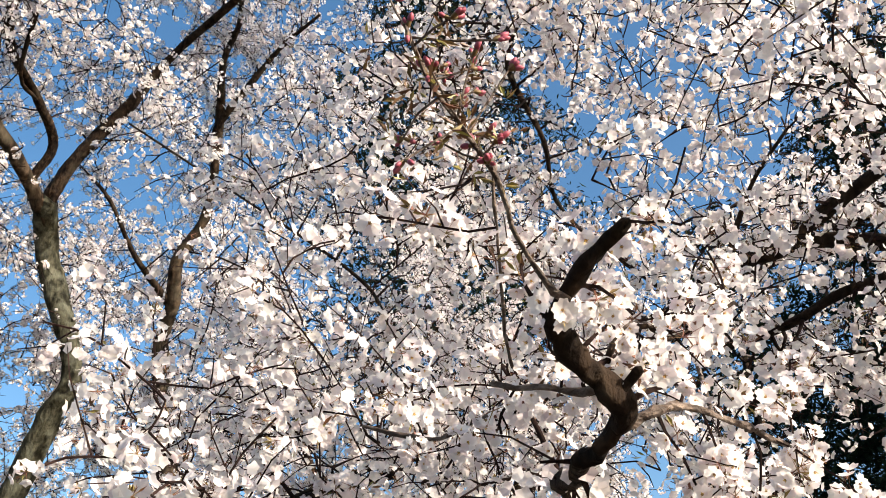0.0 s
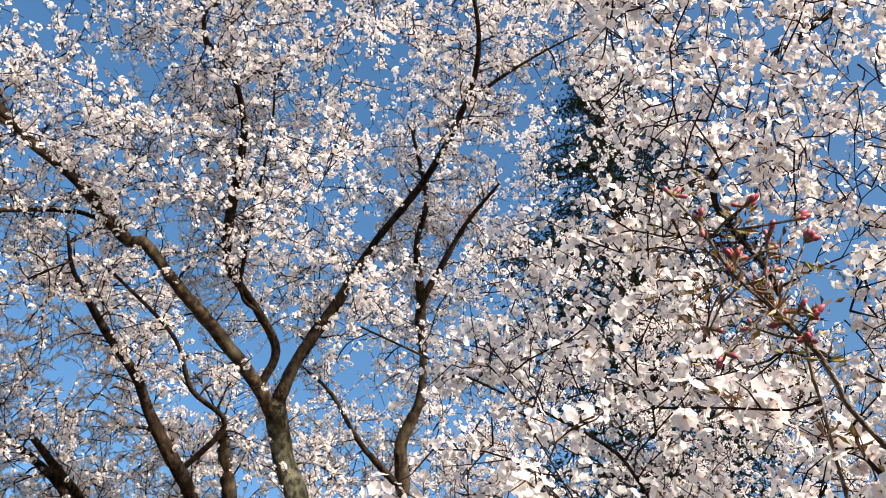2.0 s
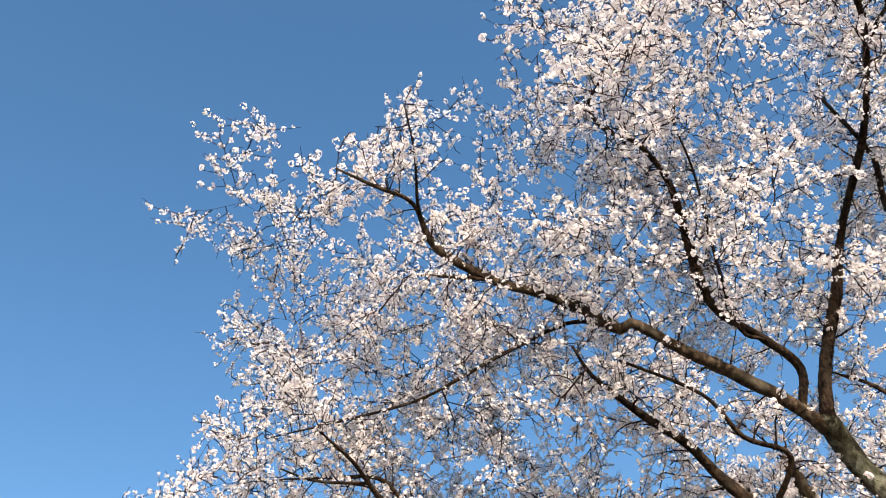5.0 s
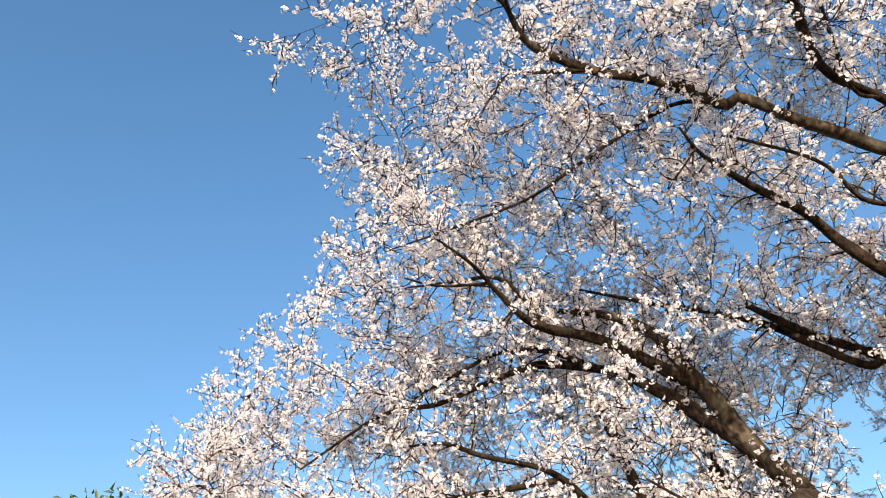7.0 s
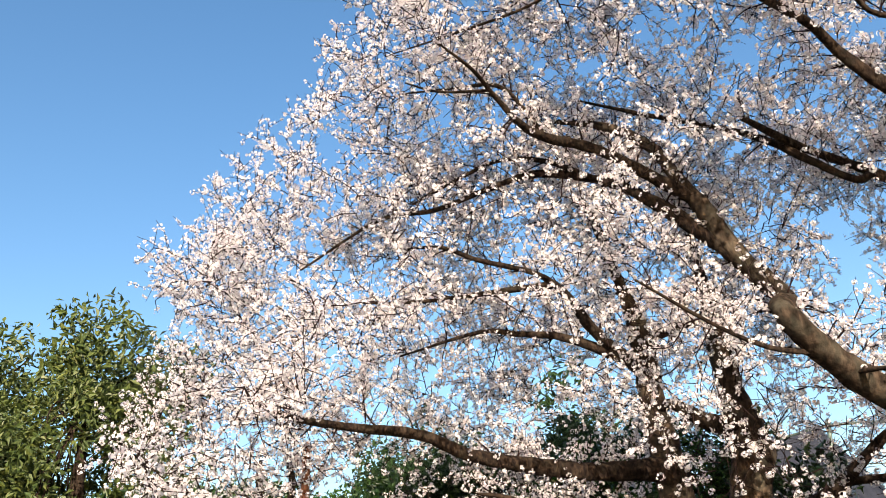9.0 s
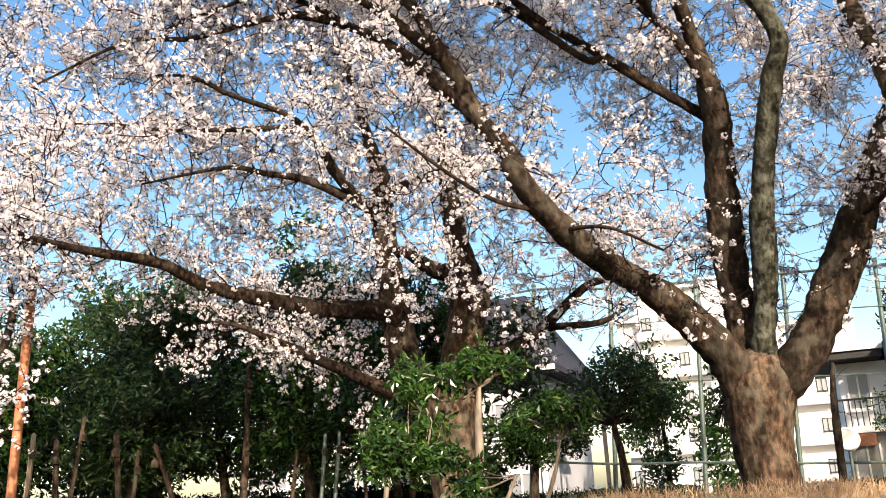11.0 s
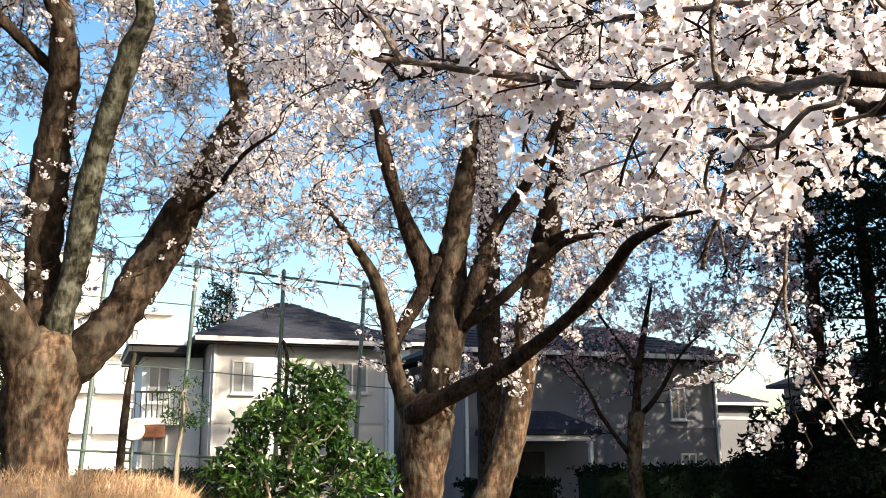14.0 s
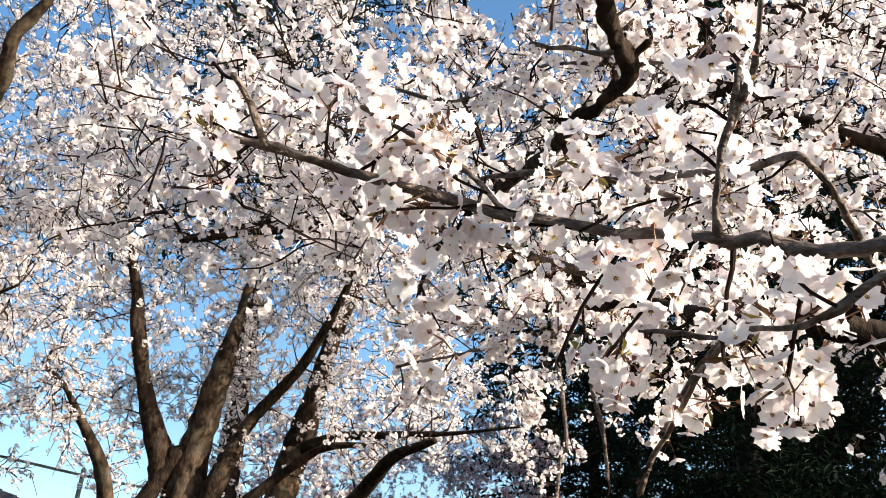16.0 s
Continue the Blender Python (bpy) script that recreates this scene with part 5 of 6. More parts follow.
    ("limb", BEHIND, 0.24, SHOOT, [(1.562, 1.447, 2.221, 0.0064), (1.236, 1.355, 2.278, 0.0056), (1.240, 1.456, 2.322, 0.0059), (1.223, 1.581, 2.359, 0.0053), (1.121, 1.771, 2.405, 0.0051), (1.093, 1.881, 2.431, 0.0039)]),
    ("limb", NEAR, 0.36, SHOOT, [(1.596, 1.840, 2.317, 0.0124), (1.836, 1.912, 2.341, 0.0126), (1.798, 2.060, 2.385, 0.0078), (1.738, 2.225, 2.414, 0.0060), (1.688, 2.467, 2.437, 0.0050), (1.553, 2.764, 2.418, 0.0038)]),
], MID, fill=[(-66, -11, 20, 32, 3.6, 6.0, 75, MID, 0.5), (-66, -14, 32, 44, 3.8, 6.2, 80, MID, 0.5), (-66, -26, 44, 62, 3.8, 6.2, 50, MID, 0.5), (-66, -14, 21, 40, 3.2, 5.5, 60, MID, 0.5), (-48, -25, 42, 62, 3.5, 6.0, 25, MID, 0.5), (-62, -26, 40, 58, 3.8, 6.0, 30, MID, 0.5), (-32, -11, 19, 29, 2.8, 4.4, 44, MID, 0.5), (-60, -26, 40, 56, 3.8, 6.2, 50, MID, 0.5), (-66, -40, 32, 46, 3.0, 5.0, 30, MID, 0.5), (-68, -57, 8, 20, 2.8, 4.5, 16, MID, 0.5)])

# ---- evergreen shrubs and trees ----
def g(x, y):
    return ground_height(x, y) - 0.05


leafy_tree("shrub", "glossy green evergreen shrub with pruned pale trunk", "shrub", 11, None,
           [[(2.28, 9.0, g(2.28, 9), 0.056), (2.05, 9.0, 0.75, 0.050), (1.98, 9.0, 1.3, 0.037), (2.0, 9, 1.7, 0.019)],
            [(2.05, 9.0, 0.7, 0.031), (1.85, 8.95, 1.1, 0.025), (1.75, 8.9, 1.45, 0.012)], [(2.1, 9.0, 0.6, 0.031), (2.3, 8.95, 1.1, 0.022), (2.4, 8.9, 1.4, 0.012)]],
           [((2.12, 9.0, 1.85), (0.55, 0.42, 0.55), 26, 0.16), ((1.72, 8.9, 1.35), (0.5, 0.4, 0.36), 16, 0.15), ((2.65, 8.95, 1.35), (0.5, 0.4, 0.40), 20, 0.15)], 0.095, 5200, LEAF, PALE_WOOD, "evergreen shrubs")
leafy_tree("shrub", "pruned evergreen shrub with pale forked trunk", "shrub", 12, None,
           [[(-2.62, 7.5, g(-2.6, 7.5), 0.046), (-2.6, 7.5, 1.0, 0.043), (-2.5, 7.5, 1.7, 0.037), (-2.47, 7.5, 2.25, 0.031), (-2.45, 7.5, 2.45, 0.019)],
            [(-2.6, 7.5, 0.95, 0.028), (-2.4, 7.45, 1.15, 0.025), (-2.25, 7.4, 1.5, 0.019), (-2.15, 7.4, 1.7, 0.012)], [(-2.55, 7.5, 1.5, 0.025), (-2.8, 7.45, 1.75, 0.019), (-2.95, 7.4, 1.9, 0.009)]],
           [((-2.4, 7.5, 2.6), (0.26, 0.25, 0.2), 12, 0.13), ((-3.1, 7.4, 2.1), (0.42, 0.35, 0.35), 20, 0.15), ((-2.75, 7.4, 1.75), (0.35, 0.3, 0.22), 12, 0.13), ((-3.0, 7.5, 2.55), (0.3, 0.3, 0.2), 8, 0.12)],
           0.085, 4200, LEAF, PALE_WOOD, "evergreen shrubs")
leafy_tree("shrub", "small evergreen shrub with pale leaning stem", "shrub", 13, None,
           [[(-2.35, 8.2, g(-2.3, 8.2), 0.031), (-2.2, 8.2, 1.2, 0.025), (-2.0, 8.2, 1.75, 0.019), (-1.95, 8.2, 2.0, 0.012)]],
           [((-1.98, 8.2, 2.2), (0.36, 0.3, 0.22), 16, 0.13)], 0.08, 1300, LEAF, PALE_WOOD, "evergreen shrubs")
leafy_tree("evergreen_tree", "dark rounded evergreen beside the fence", "tree", 14, None,
           [[(-2.6, 16.0, g(-2.6, 16), 0.1), (-2.6, 16, 1.8, 0.08), (-2.7, 16, 2.6, 0.05)]], [((-2.7, 16.0, 3.1), (0.85, 0.8, 0.75), 34, 0.3)], 0.10, 5200, LEAF_DARK, BARK, "evergreen trees")
leafy_tree("evergreen_tree", "dark evergreen under the cherry trees", "tree", 15, None,
           [[(-4.3, 16.5, g(-4, 16.5), 0.09), (-4.3, 16.5, 1.6, 0.07), (-4.2, 16.5, 2.2, 0.05)]], [((-4.2, 16.5, 2.5), (0.8, 0.7, 0.55), 26, 0.26)], 0.10, 3600, LEAF, BARK, "evergreen trees")
for i, (x, y, top, wide, mat) in enumerate([(-13.4, 13.4, 5.6, 1.5, LEAF), (-11.4, 14.4, 6.0, 1.8, LEAF_DARK), (-9.6, 14.8, 5.8, 1.8, LEAF_DARK), (-8.0, 15.2, 5.9, 1.7, LEAF_DARK), (-6.6, 15.6, 5.6, 1.5, LEAF),
                                            (-12.6, 12.2, 4.2, 1.2, LEAF), (-7.4, 13.8, 5.0, 1.4, LEAF), (-10.4, 13.2, 4.0, 1.5, LEAF_DARK)]):
    leafy_tree("evergreen_tree", "dense broad-leaved evergreen tree" if mat is LEAF_DARK else "bright green broad-leaved evergreen tree", "tree", 20 + i, None,
               [[(x, y, g(x, y), 0.1), (x + 0.05, y, 1.6, 0.08), (x - 0.1, y, 3.0, 0.06), (x, y, top - 1.2, 0.03)]],
               [((x, y, (top + 2.0) / 2), (wide, wide * 0.8, (top - 2.0) / 2 + 0.2), 60, 0.42)], 0.14, 7600, mat, BARK, "evergreen trees")
for i, (x, y, top, wide, mat) in enumerate([(-15.2, 12.6, 5.2, 1.6, LEAF_DARK), (-12.2, 16.2, 6.8, 1.9, LEAF_DARK), (-9.0, 17.0, 7.2, 1.9, LEAF_DARK), (-16.6, 15.0, 6.0, 1.9, LEAF_DARK), (-5.6, 17.2, 6.0, 1.4, LEAF_DARK), (-18.0, 12.6, 5.6, 1.9, LEAF_DARK), (-14.0, 17.5, 6.4, 1.8, LEAF_DARK)]):
    leafy_tree("evergreen_tree", "dense dark broad-leaved evergreen tree", "tree", 30 + i, None,
               [[(x, y, g(x, y), 0.1), (x + 0.05, y, 1.4, 0.08), (x - 0.1, y, 2.6, 0.06), (x, y, top - 1.2, 0.03)]],
               [((x, y, (top + 1.5) / 2), (wide, wide * 0.8, (top - 1.5) / 2 + 0.2), 60, 0.45)], 0.2, 5200, mat, BARK, "evergreen trees")
# rounded evergreens far off beside the crown's edge
for i, (x, y, top, wide, n) in enumerate([(-22.4, 14.4, 12.2, 3.3, 20000), (-26.8, 13.0, 13.2, 3.8, 16000), (-31.0, 12.0, 14.0, 4.0, 10000)]):
    leafy_tree("evergreen_tree", "large rounded olive-green evergreen tree", "tree", 50 + i, None,
               [[(x, y, g(x, y), 0.25), (x + 0.1, y, top * 0.4, 0.18), (x, y, top * 0.75, 0.07)]],
               [((x, y, top * 0.55), (wide, wide, top * 0.4), 150, 0.85)], 0.26, n, LEAF_OLIVE, BOUGH, "evergreen trees", boughs=False)
# tall conifers beside and behind the shaded houses; their shade falls over the hedge
# The unseen ones far to the right are added only to cast shade.
for i, (x, y, low, top, wide, boughs, n) in enumerate([(7.3, 16.5, 9.5, 24.0, 3.4, 130, 30000), (18.0, 19.5, 6.5, 19.0, 3.2, 90, 12000), (25.5, 21.0, 1.0, 17.0, 3.6, 100, 13000),
                                                       (13.0, 9.6, 1.6, 15.5, 3.0, 130, 48000), (17.5, 10.8, 1.0, 19.5, 3.4, 110, 26000), (16.2, 7.0, 0.8, 15.0, 3.2, 100, 20000),
                                                       (22.5, 11.0, 1.0, 17.0, 3.4, 90, 12000), (26.0, 16.0, 1.0, 17.0, 3.6, 90, 12000), (22.0, 15.5, 2.5, 16.0, 3.2, 90, 13000), (21.5, 21.0, 2.0, 16.0, 3.2, 90, 12000), (30.0, 19.0, 1.0, 17.0, 3.6, 80, 9000), (27.5, 10.0, 1.0, 18.0, 3.8, 80, 10000), (17.8, 3.2, 1.0, 17.0, 3.6, 90, 11000), (21.0, 5.6, 1.0, 17.0, 3.6, 90, 11000), (6.2, 46.0, 1.0, 10.0, 2.0, 70, 9000)]):
    conifer("tall dark evergreen tree with layered boughs", 40 + i, x, y, low, top, wide, boughs, int(n * 1.4), 0.22 if n < 14000 else 0.14)
for i, (x, y, low, top, wide, n) in enumerate([(-3.5, 30.0, 0.5, 6.0, 0.9, 2500), (-1.2, 27.0, 0.5, 5.2, 1.0, 2500)]):
    leafy_tree("evergreen_tree", "slim green evergreen tree by the houses", "tree", 60 + i, None,
               [[(x, y, g(x, y), 0.1), (x + 0.1, y, top * 0.35, 0.08), (x, y, top * 0.8, 0.04)]],
               [((x, y, (low + top) / 2), (wide, wide, (top - low) / 2), 60, 0.4)], 0.2, n, LEAF, BOUGH, "evergreen trees")
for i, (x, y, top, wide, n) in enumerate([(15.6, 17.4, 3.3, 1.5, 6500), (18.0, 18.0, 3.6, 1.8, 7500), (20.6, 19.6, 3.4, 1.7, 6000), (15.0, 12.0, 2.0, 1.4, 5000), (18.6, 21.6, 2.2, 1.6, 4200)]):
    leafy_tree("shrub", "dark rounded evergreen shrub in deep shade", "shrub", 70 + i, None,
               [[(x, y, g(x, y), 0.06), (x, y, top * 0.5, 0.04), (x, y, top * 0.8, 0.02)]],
               [((x, y, top * 0.45), (wide, wide, top * 0.5), 60, 0.34)], 0.18, n, NEEDLE_SHADE, BOUGH, "dark shrubs")


# ---- clipped hedge by the houses ----
def hedge(label, x0, x1, y0, y1, top, n):
    rng = np.random.default_rng(77)
    hd = thing("hedge", label, "hedge")
    zb = ground_height((x0 + x1) / 2, y0) - 0.1
    # Hedge core and leaves take the foliage colour darkened for shade.
    bm_part("core", box(x0 + 0.15, y0 + 0.15, zb, x1 - 0.15, y1 - 0.15, top - 0.12), NEEDLE_SHADE, hd)
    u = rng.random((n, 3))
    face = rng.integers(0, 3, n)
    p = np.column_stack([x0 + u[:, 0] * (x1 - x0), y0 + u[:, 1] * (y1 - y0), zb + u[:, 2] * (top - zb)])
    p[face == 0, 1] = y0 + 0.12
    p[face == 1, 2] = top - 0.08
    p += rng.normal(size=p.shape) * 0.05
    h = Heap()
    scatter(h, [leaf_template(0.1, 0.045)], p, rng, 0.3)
    part("foliage", h.mesh("foliage", [NEEDLE_SHADE]), hd, "", "stuff")


hedge("dark clipped evergreen hedge in shade", 7.6, 9.6, 18.0, 19.0, 1.15, 4000)
hedge("dark clipped evergreen hedge in shade", 10.2, 23.5, 17.6, 18.8, 1.4, 15000)
hedge("dark low hedge behind the fence", -9.5, -2.0, 23.2, 24.2, 1.5, 9000)
hedge("dark low hedge behind the fence", 0.2, 4.4, 23.0, 23.8, 1.4, 5000)
hedge("dark hedge behind the evergreens", -22.0, -5.5, 18.6, 19.8, 1.9, 12000)


# ---- dry mound ----
def mound():
    rng = np.random.default_rng(8)
    cx, cy, ax, ay, top = -0.62, 8.75, 2.05, 1.5, 1.52
    base = thing("shrub_mound", "clipped dome of dry straw-brown leafless stalks", "shrub")
    v, f = [], []
    nu, nv = 48, 14
    for j in range(nv + 1):
        e = j / nv * math.pi / 2
        for i in range(nu):
            a = i / nu * 2 * math.pi
            k = 0.93 + 0.05 * noise.noise((math.cos(a) * 2, math.sin(a) * 2, e * 2))
            v.append((cx + ax * k * math.cos(a) * math.cos(e) ** 0.42, cy + ay * k * math.sin(a) * math.cos(e) ** 0.42, 0.1 + (top - 0.16) * k * math.sin(e) ** 0.7))
    for j in range(nv):
        for i in range(nu):
            f.append((j * nu + i, j * nu + (i + 1) % nu, (j + 1) * nu + (i + 1) % nu, (j + 1) * nu + i))
    part("stem_mass", mesh_from("stem_mass", v, f, [STRAW], None, True), base)
    n = 56000
    a, e = rng.random(n) * 2 * math.pi, np.arcsin(rng.random(n))
    k = rng.uniform(0.9, 1.03, n)
    p = np.column_stack([cx + ax * k * np.cos(a) * np.cos(e) ** 0.42, cy + ay * k * np.sin(a) * np.cos(e) ** 0.42, 0.1 + (top - 0.16) * k * np.sin(e) ** 0.7])
    d = np.column_stack([np.cos(a) * np.cos(e) * 0.7, np.sin(a) * np.cos(e) * 0.7, 0.55 + 0.5 * np.sin(e)]) + rng.normal(size=(n, 3)) * 0.55
    d /= np.linalg.norm(d, axis=1)[:, None]
    ln = rng.uniform(0.05, 0.16, n)[:, None]
    side = np.cross(d, rng.normal(size=(n, 3)))
    side *= (rng.uniform(0.0018, 0.004, n) / np.linalg.norm(side, axis=1))[:, None]
    vv = np.stack([p - side, p + side, p + d * ln], 1).reshape(-1, 3)
    part("stalk_mass", mesh_from("stalk_mass", vv, np.arange(n * 3).reshape(-1, 3), [STRAW]), base, "thin dry straw-coloured stalks", "stuff")


mound()


def twig_shrub(label, x, y, wide, low, high, count, seed):
    """A leafless shrub: thin branching stems that fan out from the ground."""
    rng = np.random.default_rng(seed)
    sh = thing("leafless_shrub", label, "shrub")
    stems, twigs = Heap(), Heap()
    z = ground_height(x, y) - 0.05
    for i in range(count):
        a, r = rng.uniform(0, 6.283), wide * rng.random() ** 0.6
        top = np.array([x + r * math.cos(a), y + 0.7 * r * math.sin(a), z + rng.uniform(low, high)])
        foot = np.array([x + r * 0.35 * math.cos(a), y + 0.25 * r * math.sin(a), z])
        mid = (foot + top) / 2 + rng.normal(size=3) * 0.05
        c = spline([(*foot, 0.008), (*mid, 0.006), (*top, 0.003)], 0.08)
        tube(stems, c, 4)
        for br in offshoots(c, rng, 0.32, 0.06, 0.4, first=0.35):
            tube(twigs, br[[0, 2, 5]], 3)
    part("stem_mass", stems.mesh("stem_mass", [BRUSH]), sh, "", "stuff")
    part("twig_mass", twigs.mesh("twig_mass", [BRUSH]), sh, "fine red-brown leafless twigs", "stuff")


twig_shrub("low leafless red-brown shrub beside the dry mound", 1.42, 9.1, 0.55, 0.6, 1.0, 70, 81)
twig_shrub("low leafless red-brown shrub beside the dry mound", 0.95, 9.9, 0.6, 0.7, 1.1, 60, 82)


# ---- parked car ----
def car():
    c = thing("car", "silver hatchback car parked beyond the fence", "car", at=(6.2, 24.6, ground_height(6.2, 24.6)))
    prof = [(-1.85, 0.25), (-1.9, 0.6), (-1.75, 0.85), (-1.2, 0.95), (-0.6, 1.4), (0.5, 1.47), (1.3, 1.38), (1.75, 0.95), (1.88, 0.6), (1.85, 0.25)]
    bm = bmesh.new()
    rows = [[bm.verts.new((x, y, z)) for x, z in prof] for y in (-0.8, 0.8)]
    bm.faces.new(rows[0])
    bm.faces.new(rows[1][::-1])
    for i in range(len(prof)):
        j = (i + 1) % len(prof)
        bm.faces.new((rows[0][j], rows[0][i], rows[1][i], rows[1][j]))
    bmesh.ops.recalc_face_normals(bm, faces=bm.faces)
    bm_part("body", bm, CAR, c, bevel=0.04)
    for pts in ([(-1.05, 0.97), (-0.55, 1.36), (-0.05, 1.4), (-0.05, 0.97)], [(0.05, 0.97), (0.05, 1.4), (0.6, 1.4), (0.75, 0.97)], [(0.85, 0.97), (0.7, 1.4), (1.2, 1.32), (1.5, 0.97)]):
        wb = bmesh.new()
        wb.faces.new([wb.verts.new((x, -0.815, z)) for x, z in pts])
        ex = bmesh.ops.extrude_face_region(wb, geom=wb.faces[:])
        bmesh.ops.translate(wb, verts=[q for q in ex["geom"] if isinstance(q, bmesh.types.BMVert)], vec=(0, 0.012, 0))
        bm_part("side_window", wb, GLASS, c)
    for x in (-1.15, 1.15):
        for y in (-0.78, 0.78):
            wb = bmesh.new()
            bmesh.ops.create_cone(wb, cap_ends=True, segments=24, radius1=0.31, radius2=0.31, depth=0.2, matrix=Matrix.Translation((x, y, 0.31)) @ Matrix.Rotation(radians(90), 4, "X"))
            wheel = bm_part("wheel", wb, RUBBER, c, bevel=0.02)
            rb = bmesh.new()
            bmesh.ops.create_cone(rb, cap_ends=True, segments=16, radius1=0.18, radius2=0.15, depth=0.05, matrix=Matrix.Translation((x, y + (0.12 if y > 0 else -0.12), 0.31)) @ Matrix.Rotation(radians(90 if y < 0 else -90), 4, "X"))
            bm_part("rim", rb, PAINT, wheel)
    return c


car()


# ---- bud spray at the end of the near shoot ----
def spindle(heap, a, b, r, slot, sides=6):
    a, b = np.asarray(a), np.asarray(b)
    u = np.array([0, 0.15, 0.4, 0.7, 0.9, 1.0])
    w = np.array([0.35, 0.8, 1.0, 0.9, 0.55, 0.1])
    tube(heap, np.column_stack([a + (b - a) * u[:, None], r * w]), sides, slot=slot)


def bud_spray():
    rng = np.random.default_rng(31)
    line = spline([(*p, 0.003) for p in ((1.187, 1.633, 2.786), (1.159, 1.631, 2.812), (1.113, 1.606, 2.854), (1.070, 1.568, 2.904), (1.004, 1.537, 2.949), (0.958, 1.515, 2.980), (0.923, 1.483, 3.011))], 0.01)
    n = len(line)
    kinds = []
    for k in range(4):
        h = Heap()
        spindle(h, (0, 0, 0), (0, 0, 0.016), 0.0034, 1)
        spindle(h, (0, 0, 0.010), (0, 0, 0.021 + 0.002 * k), 0.0040 + 0.0003 * k, 0)
        kinds.append(h.mesh("bud", [BUD, SPROUT], True))
    h = Heap()
    for i in range(int(n * 0.45), n):
        p = line[i, :3]
        d = rng.normal(size=3)
        d[2] += 0.6
        d /= np.linalg.norm(d)
        length = rng.uniform(0.015, 0.11)
        q = p + d * length
        tube(h, np.array([(*p, 0.0018), (*((p + q) / 2 + rng.normal(size=3) * 0.003), 0.0016), (*q, 0.0014)]), 5)
        for _ in range(int(rng.integers(3, 6))):
            e = d + rng.normal(size=3) * 0.55
            bud = part("bud", kinds[int(rng.integers(4))], near_tree)
            bud.matrix_basis = Matrix.Translation(q) @ Vector(e).to_track_quat("Z", "Y").to_matrix().to_4x4() @ Matrix.Diagonal((*(rng.uniform(0.6, 0.95),) * 3, 1))
    lf = Heap()
    scatter(lf, TUFTS + [leaf_template(0.02, 0.008)], np.repeat(line[int(n * 0.5):, :3], 2, 0) + rng.normal(size=((n - int(n * 0.5)) * 2, 3)) * 0.03, rng, 0.5, (0.7, 1.2))
    part("bract_mass", lf.mesh("bract_mass", [SPROUT]), near_tree, "yellow-green bud bracts", "stuff")
    part("spur_mass", h.mesh("spur_mass", [SHOOT]), near_tree, "thin brown flower spurs", "stuff")


bud_spray()


# ---- stakes, poles and litter under the evergreens ----
def stake(top, foot, r, mat):
    s = thing("stake", "upright pale tree stake" if mat is PALE_WOOD else "slender dark upright stem", "stake", "stakes under the evergreens")
    g0 = ground_height(foot[0], foot[1]) - 0.1
    k = (top[2] - g0) / max(top[2] - foot[2], 0.01)
    low = [top[i] + (foot[i] - top[i]) * k for i in range(3)]
    rng = np.random.default_rng(int(abs(top[0]) * 100))
    h = Heap()
    tube(h, spline([(*low, r * 1.1), (*[(a + b) / 2 + 0.02 for a, b in zip(low, top)], r), (*top, r * 0.85)], 0.12), 8, knots=0.12, rng=rng)
    part("shaft", h.mesh("shaft", [mat], True), s)
    h = Heap()
    tube(h, np.array([(top[0], top[1], top[2] - 0.3, r * 1.35), (top[0], top[1], top[2] - 0.22, r * 1.35)]), 8)
    part("tie", h.mesh("tie", [BARK]), s)


stake((-8.91, 9.36, 2.62), (-9.00, 9.34, 1.85), 0.035, PALE_WOOD)
stake((-8.98, 9.84, 2.57), (-9.02, 9.86, 1.85), 0.040, BOUGH)
stake((-8.46, 9.74, 2.82), (-8.62, 9.68, 1.83), 0.030, BARK)
stake((-8.79, 10.78, 2.67), (-8.80, 10.83, 1.81), 0.045, BOUGH)
stake((-8.26, 10.58, 2.40), (-8.34, 10.56, 1.79), 0.030, BARK)
stake((-8.38, 11.11, 2.50), (-8.23, 11.26, 1.77), 0.040, BOUGH)
stake((-7.24, 11.73, 3.57), (-7.41, 11.80, 1.73), 0.050, BARK)
stake((-6.53, 11.82, 2.30), (-6.62, 11.80, 1.68), 0.030, BARK)
stake((-6.43, 12.53, 2.56), (-6.54, 12.52, 1.66), 0.030, STEEL)
stake((-6.24, 12.62, 2.59), (-6.36, 12.61, 1.65), 0.030, STEEL)
stake((-5.87, 12.59, 2.36), (-5.87, 12.62, 1.62), 0.030, BOUGH)
stake((-5.10, 11.83, 2.43), (-5.21, 11.81, 1.60), 0.035, PALE_WOOD)
stake((-4.85, 12.15, 2.43), (-4.95, 12.14, 1.58), 0.040, BARK)
POLE = ((-8.10, 8.34, 4.42), (-8.44, 8.49, 1.84))
BARE = [(-9.86, 9.18, 2.63), (-9.79, 9.14, 3.37), (-9.72, 9.07, 4.05), (-9.64, 9.00, 4.58)]
BARE_FORK = [(-9.48, 9.14, 2.60), (-9.43, 9.09, 3.33), (-9.31, 9.14, 3.63), (-9.16, 9.15, 4.22), (-9.15, 9.04, 4.60)]
THIN = [(0.90, 18.98, 1.15), (0.95, 18.97, 2.15), (1.00, 18.91, 3.06), (1.06, 18.86, 3.57)]
SIGN = (1.15, 19.45, 2.18)
BARRIER = ((6.95, 15.59, 0.30), (7.29, 15.43, 0.31))
LOGS = (-5.78, 13.83, 1.13)


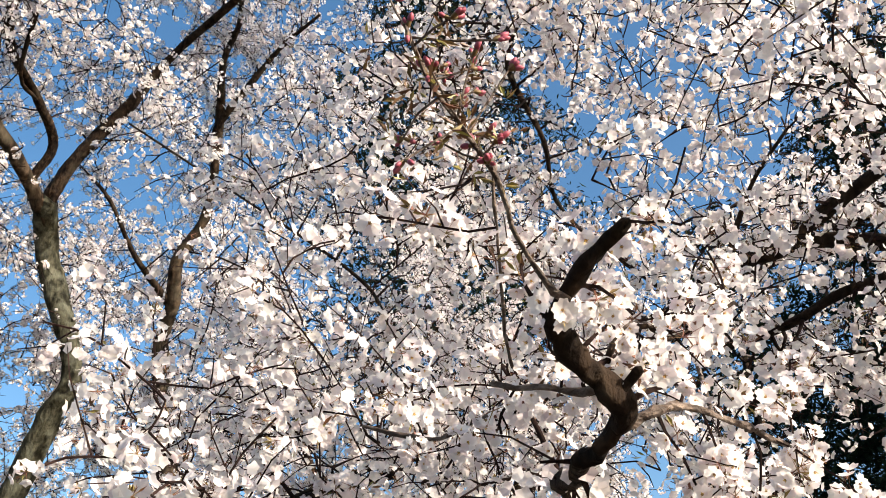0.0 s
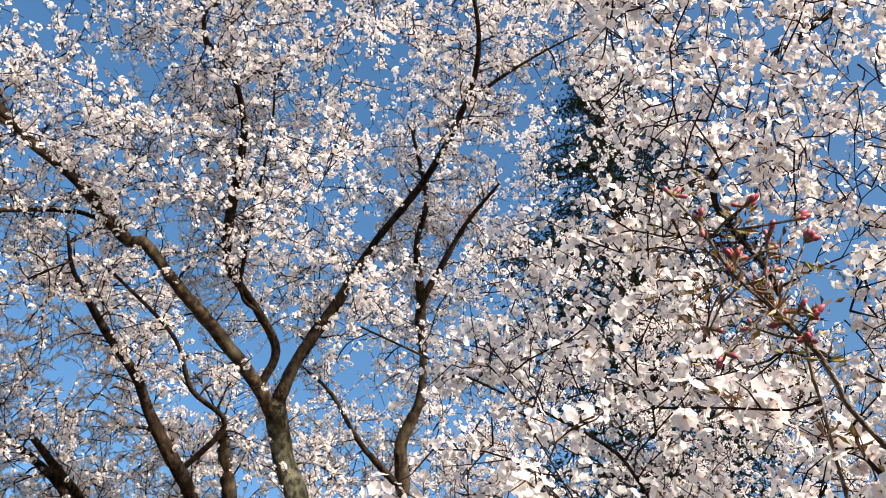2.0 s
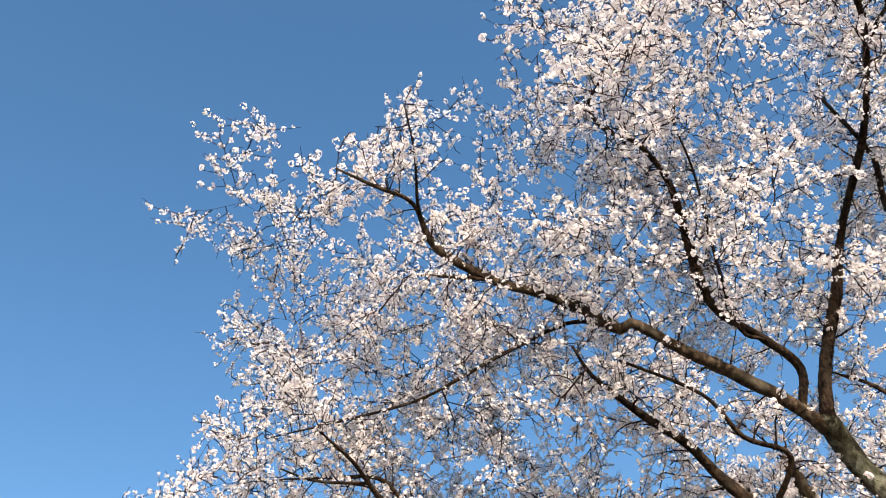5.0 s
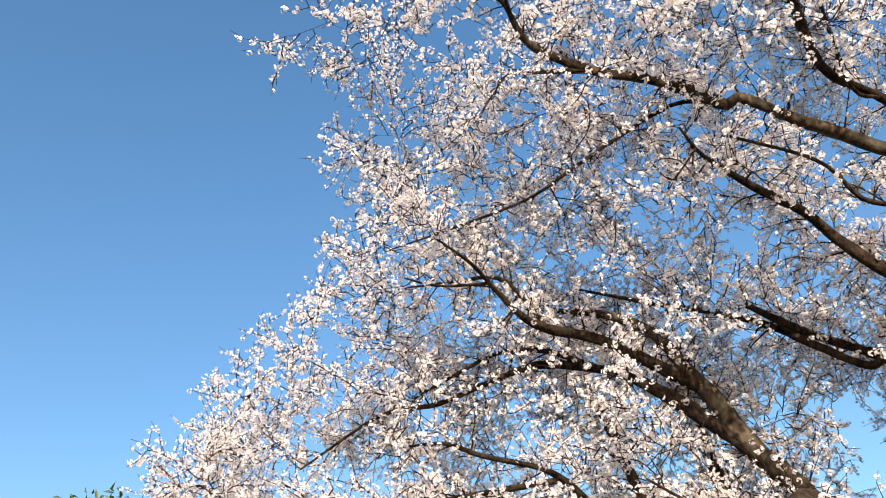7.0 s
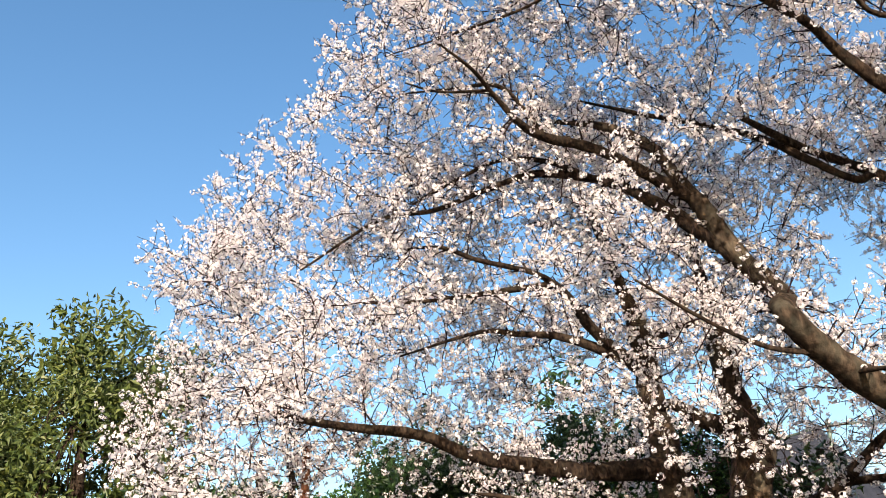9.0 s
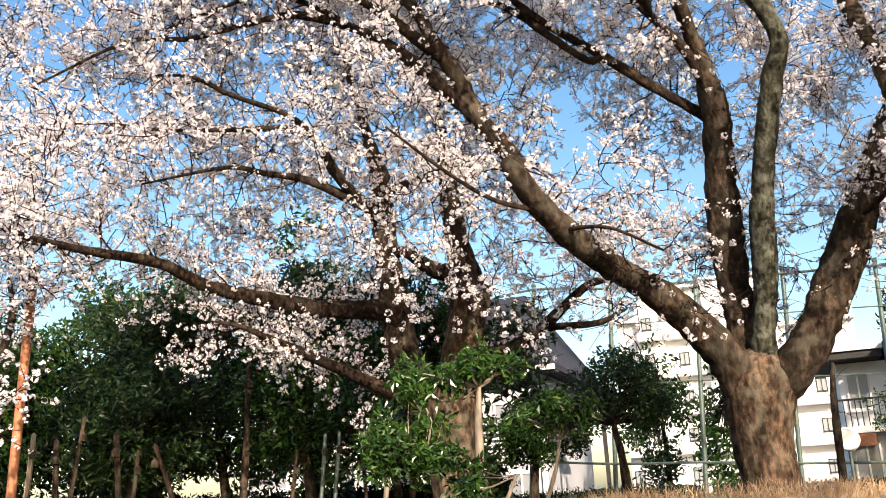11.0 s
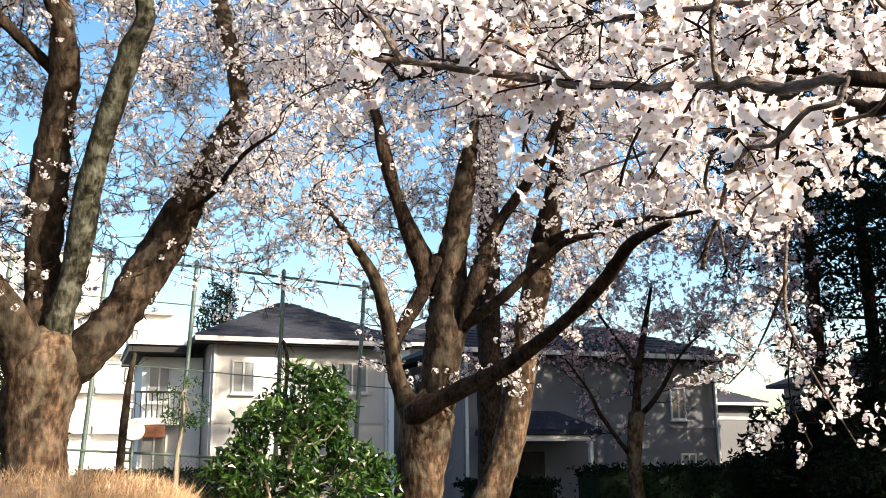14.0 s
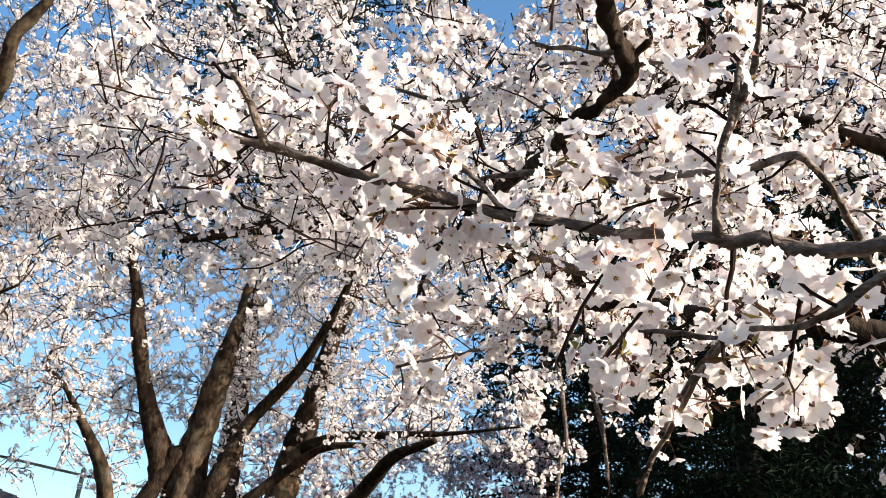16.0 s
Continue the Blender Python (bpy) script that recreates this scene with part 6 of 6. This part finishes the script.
def pole(name, label, foot, top, r, mat):
    p = thing(name, label, "pole")
    h = Heap()
    f = (foot[0], foot[1], ground_height(foot[0], foot[1]) - 0.1)
    tube(h, spline([(*f, r), (*[(a + b) / 2 for a, b in zip(f, top)], r), (*top, r)], 0.3), 10)
    part("shaft", h.mesh("shaft", [mat], True), p)
    h = Heap()
    tube(h, np.array([(*top, r * 1.25), (top[0], top[1], top[2] + 0.05, r * 0.8)]), 10)
    part("cap", h.mesh("cap", [mat]), p)


pole("pole", "leaning rusty orange steel pole", POLE[1], POLE[0], 0.055, RUST)


def bare_tree(label, *lines):
    rng = np.random.default_rng(5)
    t = thing("bare_tree", label, "tree")
    for i, pts in enumerate(lines):
        r = 0.09 if i == 0 else 0.05
        p = [(*q, r * (1 - 0.7 * k / len(pts))) for k, q in enumerate(pts)]
        if i == 0:
            p[0] = (p[0][0], p[0][1], ground_height(p[0][0], p[0][1]) - 0.1, r)
        c = spline(p, 0.1)
        h = Heap()
        tube(h, c, 8, knots=0.15, rng=rng)
        part("trunk" if i == 0 else "limb", h.mesh("trunk", [BARK], True), t)
        tw = Heap()
        for br in offshoots(c, rng, 0.8, 0.2, 0.5, first=0.5):
            tube(tw, br, 4)
        if tw.n:
            part("twig_mass", tw.mesh("twig_mass", [BARK]), t, "", "stuff")


bare_tree("bare pollarded tree with pale brown trunk", BARE)
bare_tree("bare forked tree with pale brown trunk", BARE_FORK)
bare_tree("thin dark bare tree against the house", THIN)


def sign():
    s = thing("traffic_mirror", "round white-backed traffic mirror on a grey post", "mirror")
    x, y, z = SIGN
    h = Heap()
    tube(h, spline([(x, y, ground_height(x, y) - 0.1, 0.035), (x, y, z * 0.5, 0.035), (x, y, z + 0.2, 0.035)], 0.3), 8)
    part("post", h.mesh("post", [STEEL], True), s)
    bm = bmesh.new()
    bmesh.ops.create_cone(bm, cap_ends=True, segments=28, radius1=0.22, radius2=0.19, depth=0.06, matrix=Matrix.Translation((x, y - 0.07, z)) @ Matrix.Rotation(radians(90), 4, "X"))
    bm_part("disc", bm, PAINT, s, "white painted disc", bevel=0.01)


sign()


def barrier():
    b = thing("pipe_barrier", "low red-brown pipe barrier beside the hedge", "barrier")
    (x0, y0, z0), (x1, y1, z1) = BARRIER
    h = Heap()
    zg = ground_height(x0, y0) - 0.1
    tube(h, spline([(x0, y0, zg, 0.03), (x0, y0, z0 - 0.1, 0.03), (x0 + 0.05, y0, z0, 0.03), (x1 - 0.05, y1, z0, 0.03), (x1, y1, z0 - 0.1, 0.03), (x1, y1, zg, 0.03)], 0.08), 8)
    part("frame", h.mesh("frame", [RUST], True), b)
    for k in (1, 2, 3):
        dx = k * (x1 - x0 + 0.9)
        c = thing("pipe_barrier", "low dark steel pipe barrier beside the hedge", "barrier")
        h = Heap()
        tube(h, spline([(x0 + dx, y0, zg - 0.2, 0.028), (x0 + dx, y0, z0 - 0.1, 0.028), (x0 + dx + 0.05, y0, z0, 0.028), (x1 + dx + 0.35, y1, z0, 0.028), (x1 + dx + 0.4, y1, z0 - 0.1, 0.028), (x1 + dx + 0.4, y1, zg - 0.2, 0.028)], 0.08), 8)
        part("frame", h.mesh("frame", [DARK_TRIM], True), c)


barrier()


def log(at, turn, length, r, seed):
    rng = np.random.default_rng(seed)
    lg = thing("log", "fallen grey-brown cut log lying on the earth", "log", "fallen logs")
    c, s = math.cos(turn) * length / 2, math.sin(turn) * length / 2
    z = ground_height(at[0], at[1]) + r * 0.8 + at[2]
    h = Heap()
    tube(h, spline([(at[0] - c, at[1] - s, z, r), (at[0], at[1], z + 0.03, r * 1.05), (at[0] + c, at[1] + s, z, r * 0.85)], 0.12), 9, knots=0.2, rng=rng)
    part("trunk", h.mesh("trunk", [BARK], True), lg)


for i, (dx, dy, dz, turn, ln, r) in enumerate([(0, 0, 0, 0.15, 2.2, 0.11), (-0.9, 0.3, 0, -0.2, 1.6, 0.09), (0.3, 0.25, 0.0, 0.4, 1.8, 0.1), (-0.4, 0.1, 0.17, 0.02, 1.9, 0.08), (0.9, -0.2, 0, 0.9, 1.1, 0.07), (-1.8, 0.2, 0, -0.4, 1.5, 0.1)]):
    log((LOGS[0] + dx, LOGS[1] + dy, dz), turn, ln, r, 60 + i)


# ---- slim saplings by the fence ----
leafy_tree("sapling", "small pruned sapling with pale trunk and few leaves", "tree", 91, None,
           [[(2.15, 20.6, g(2.15, 20.6), 0.06), (2.1, 20.6, 1.6, 0.05), (2.2, 20.6, 2.4, 0.03), (2.15, 20.6, 3.0, 0.015)]], [((2.2, 20.6, 2.7), (0.55, 0.5, 0.6), 22, 0.16)], 0.08, 700, LEAF, PALE_WOOD, "saplings")
leafy_tree("sapling", "small pruned sapling with pale trunk and few leaves", "tree", 92, None,
           [[(4.4, 20.9, g(4.4, 20.9), 0.07), (4.35, 20.9, 2.4, 0.05), (4.4, 20.9, 3.6, 0.04), (4.3, 20.9, 4.2, 0.02)]], [((4.4, 20.9, 3.4), (0.3, 0.3, 0.5), 8, 0.12)], 0.08, 160, LEAF, BARK, "saplings")
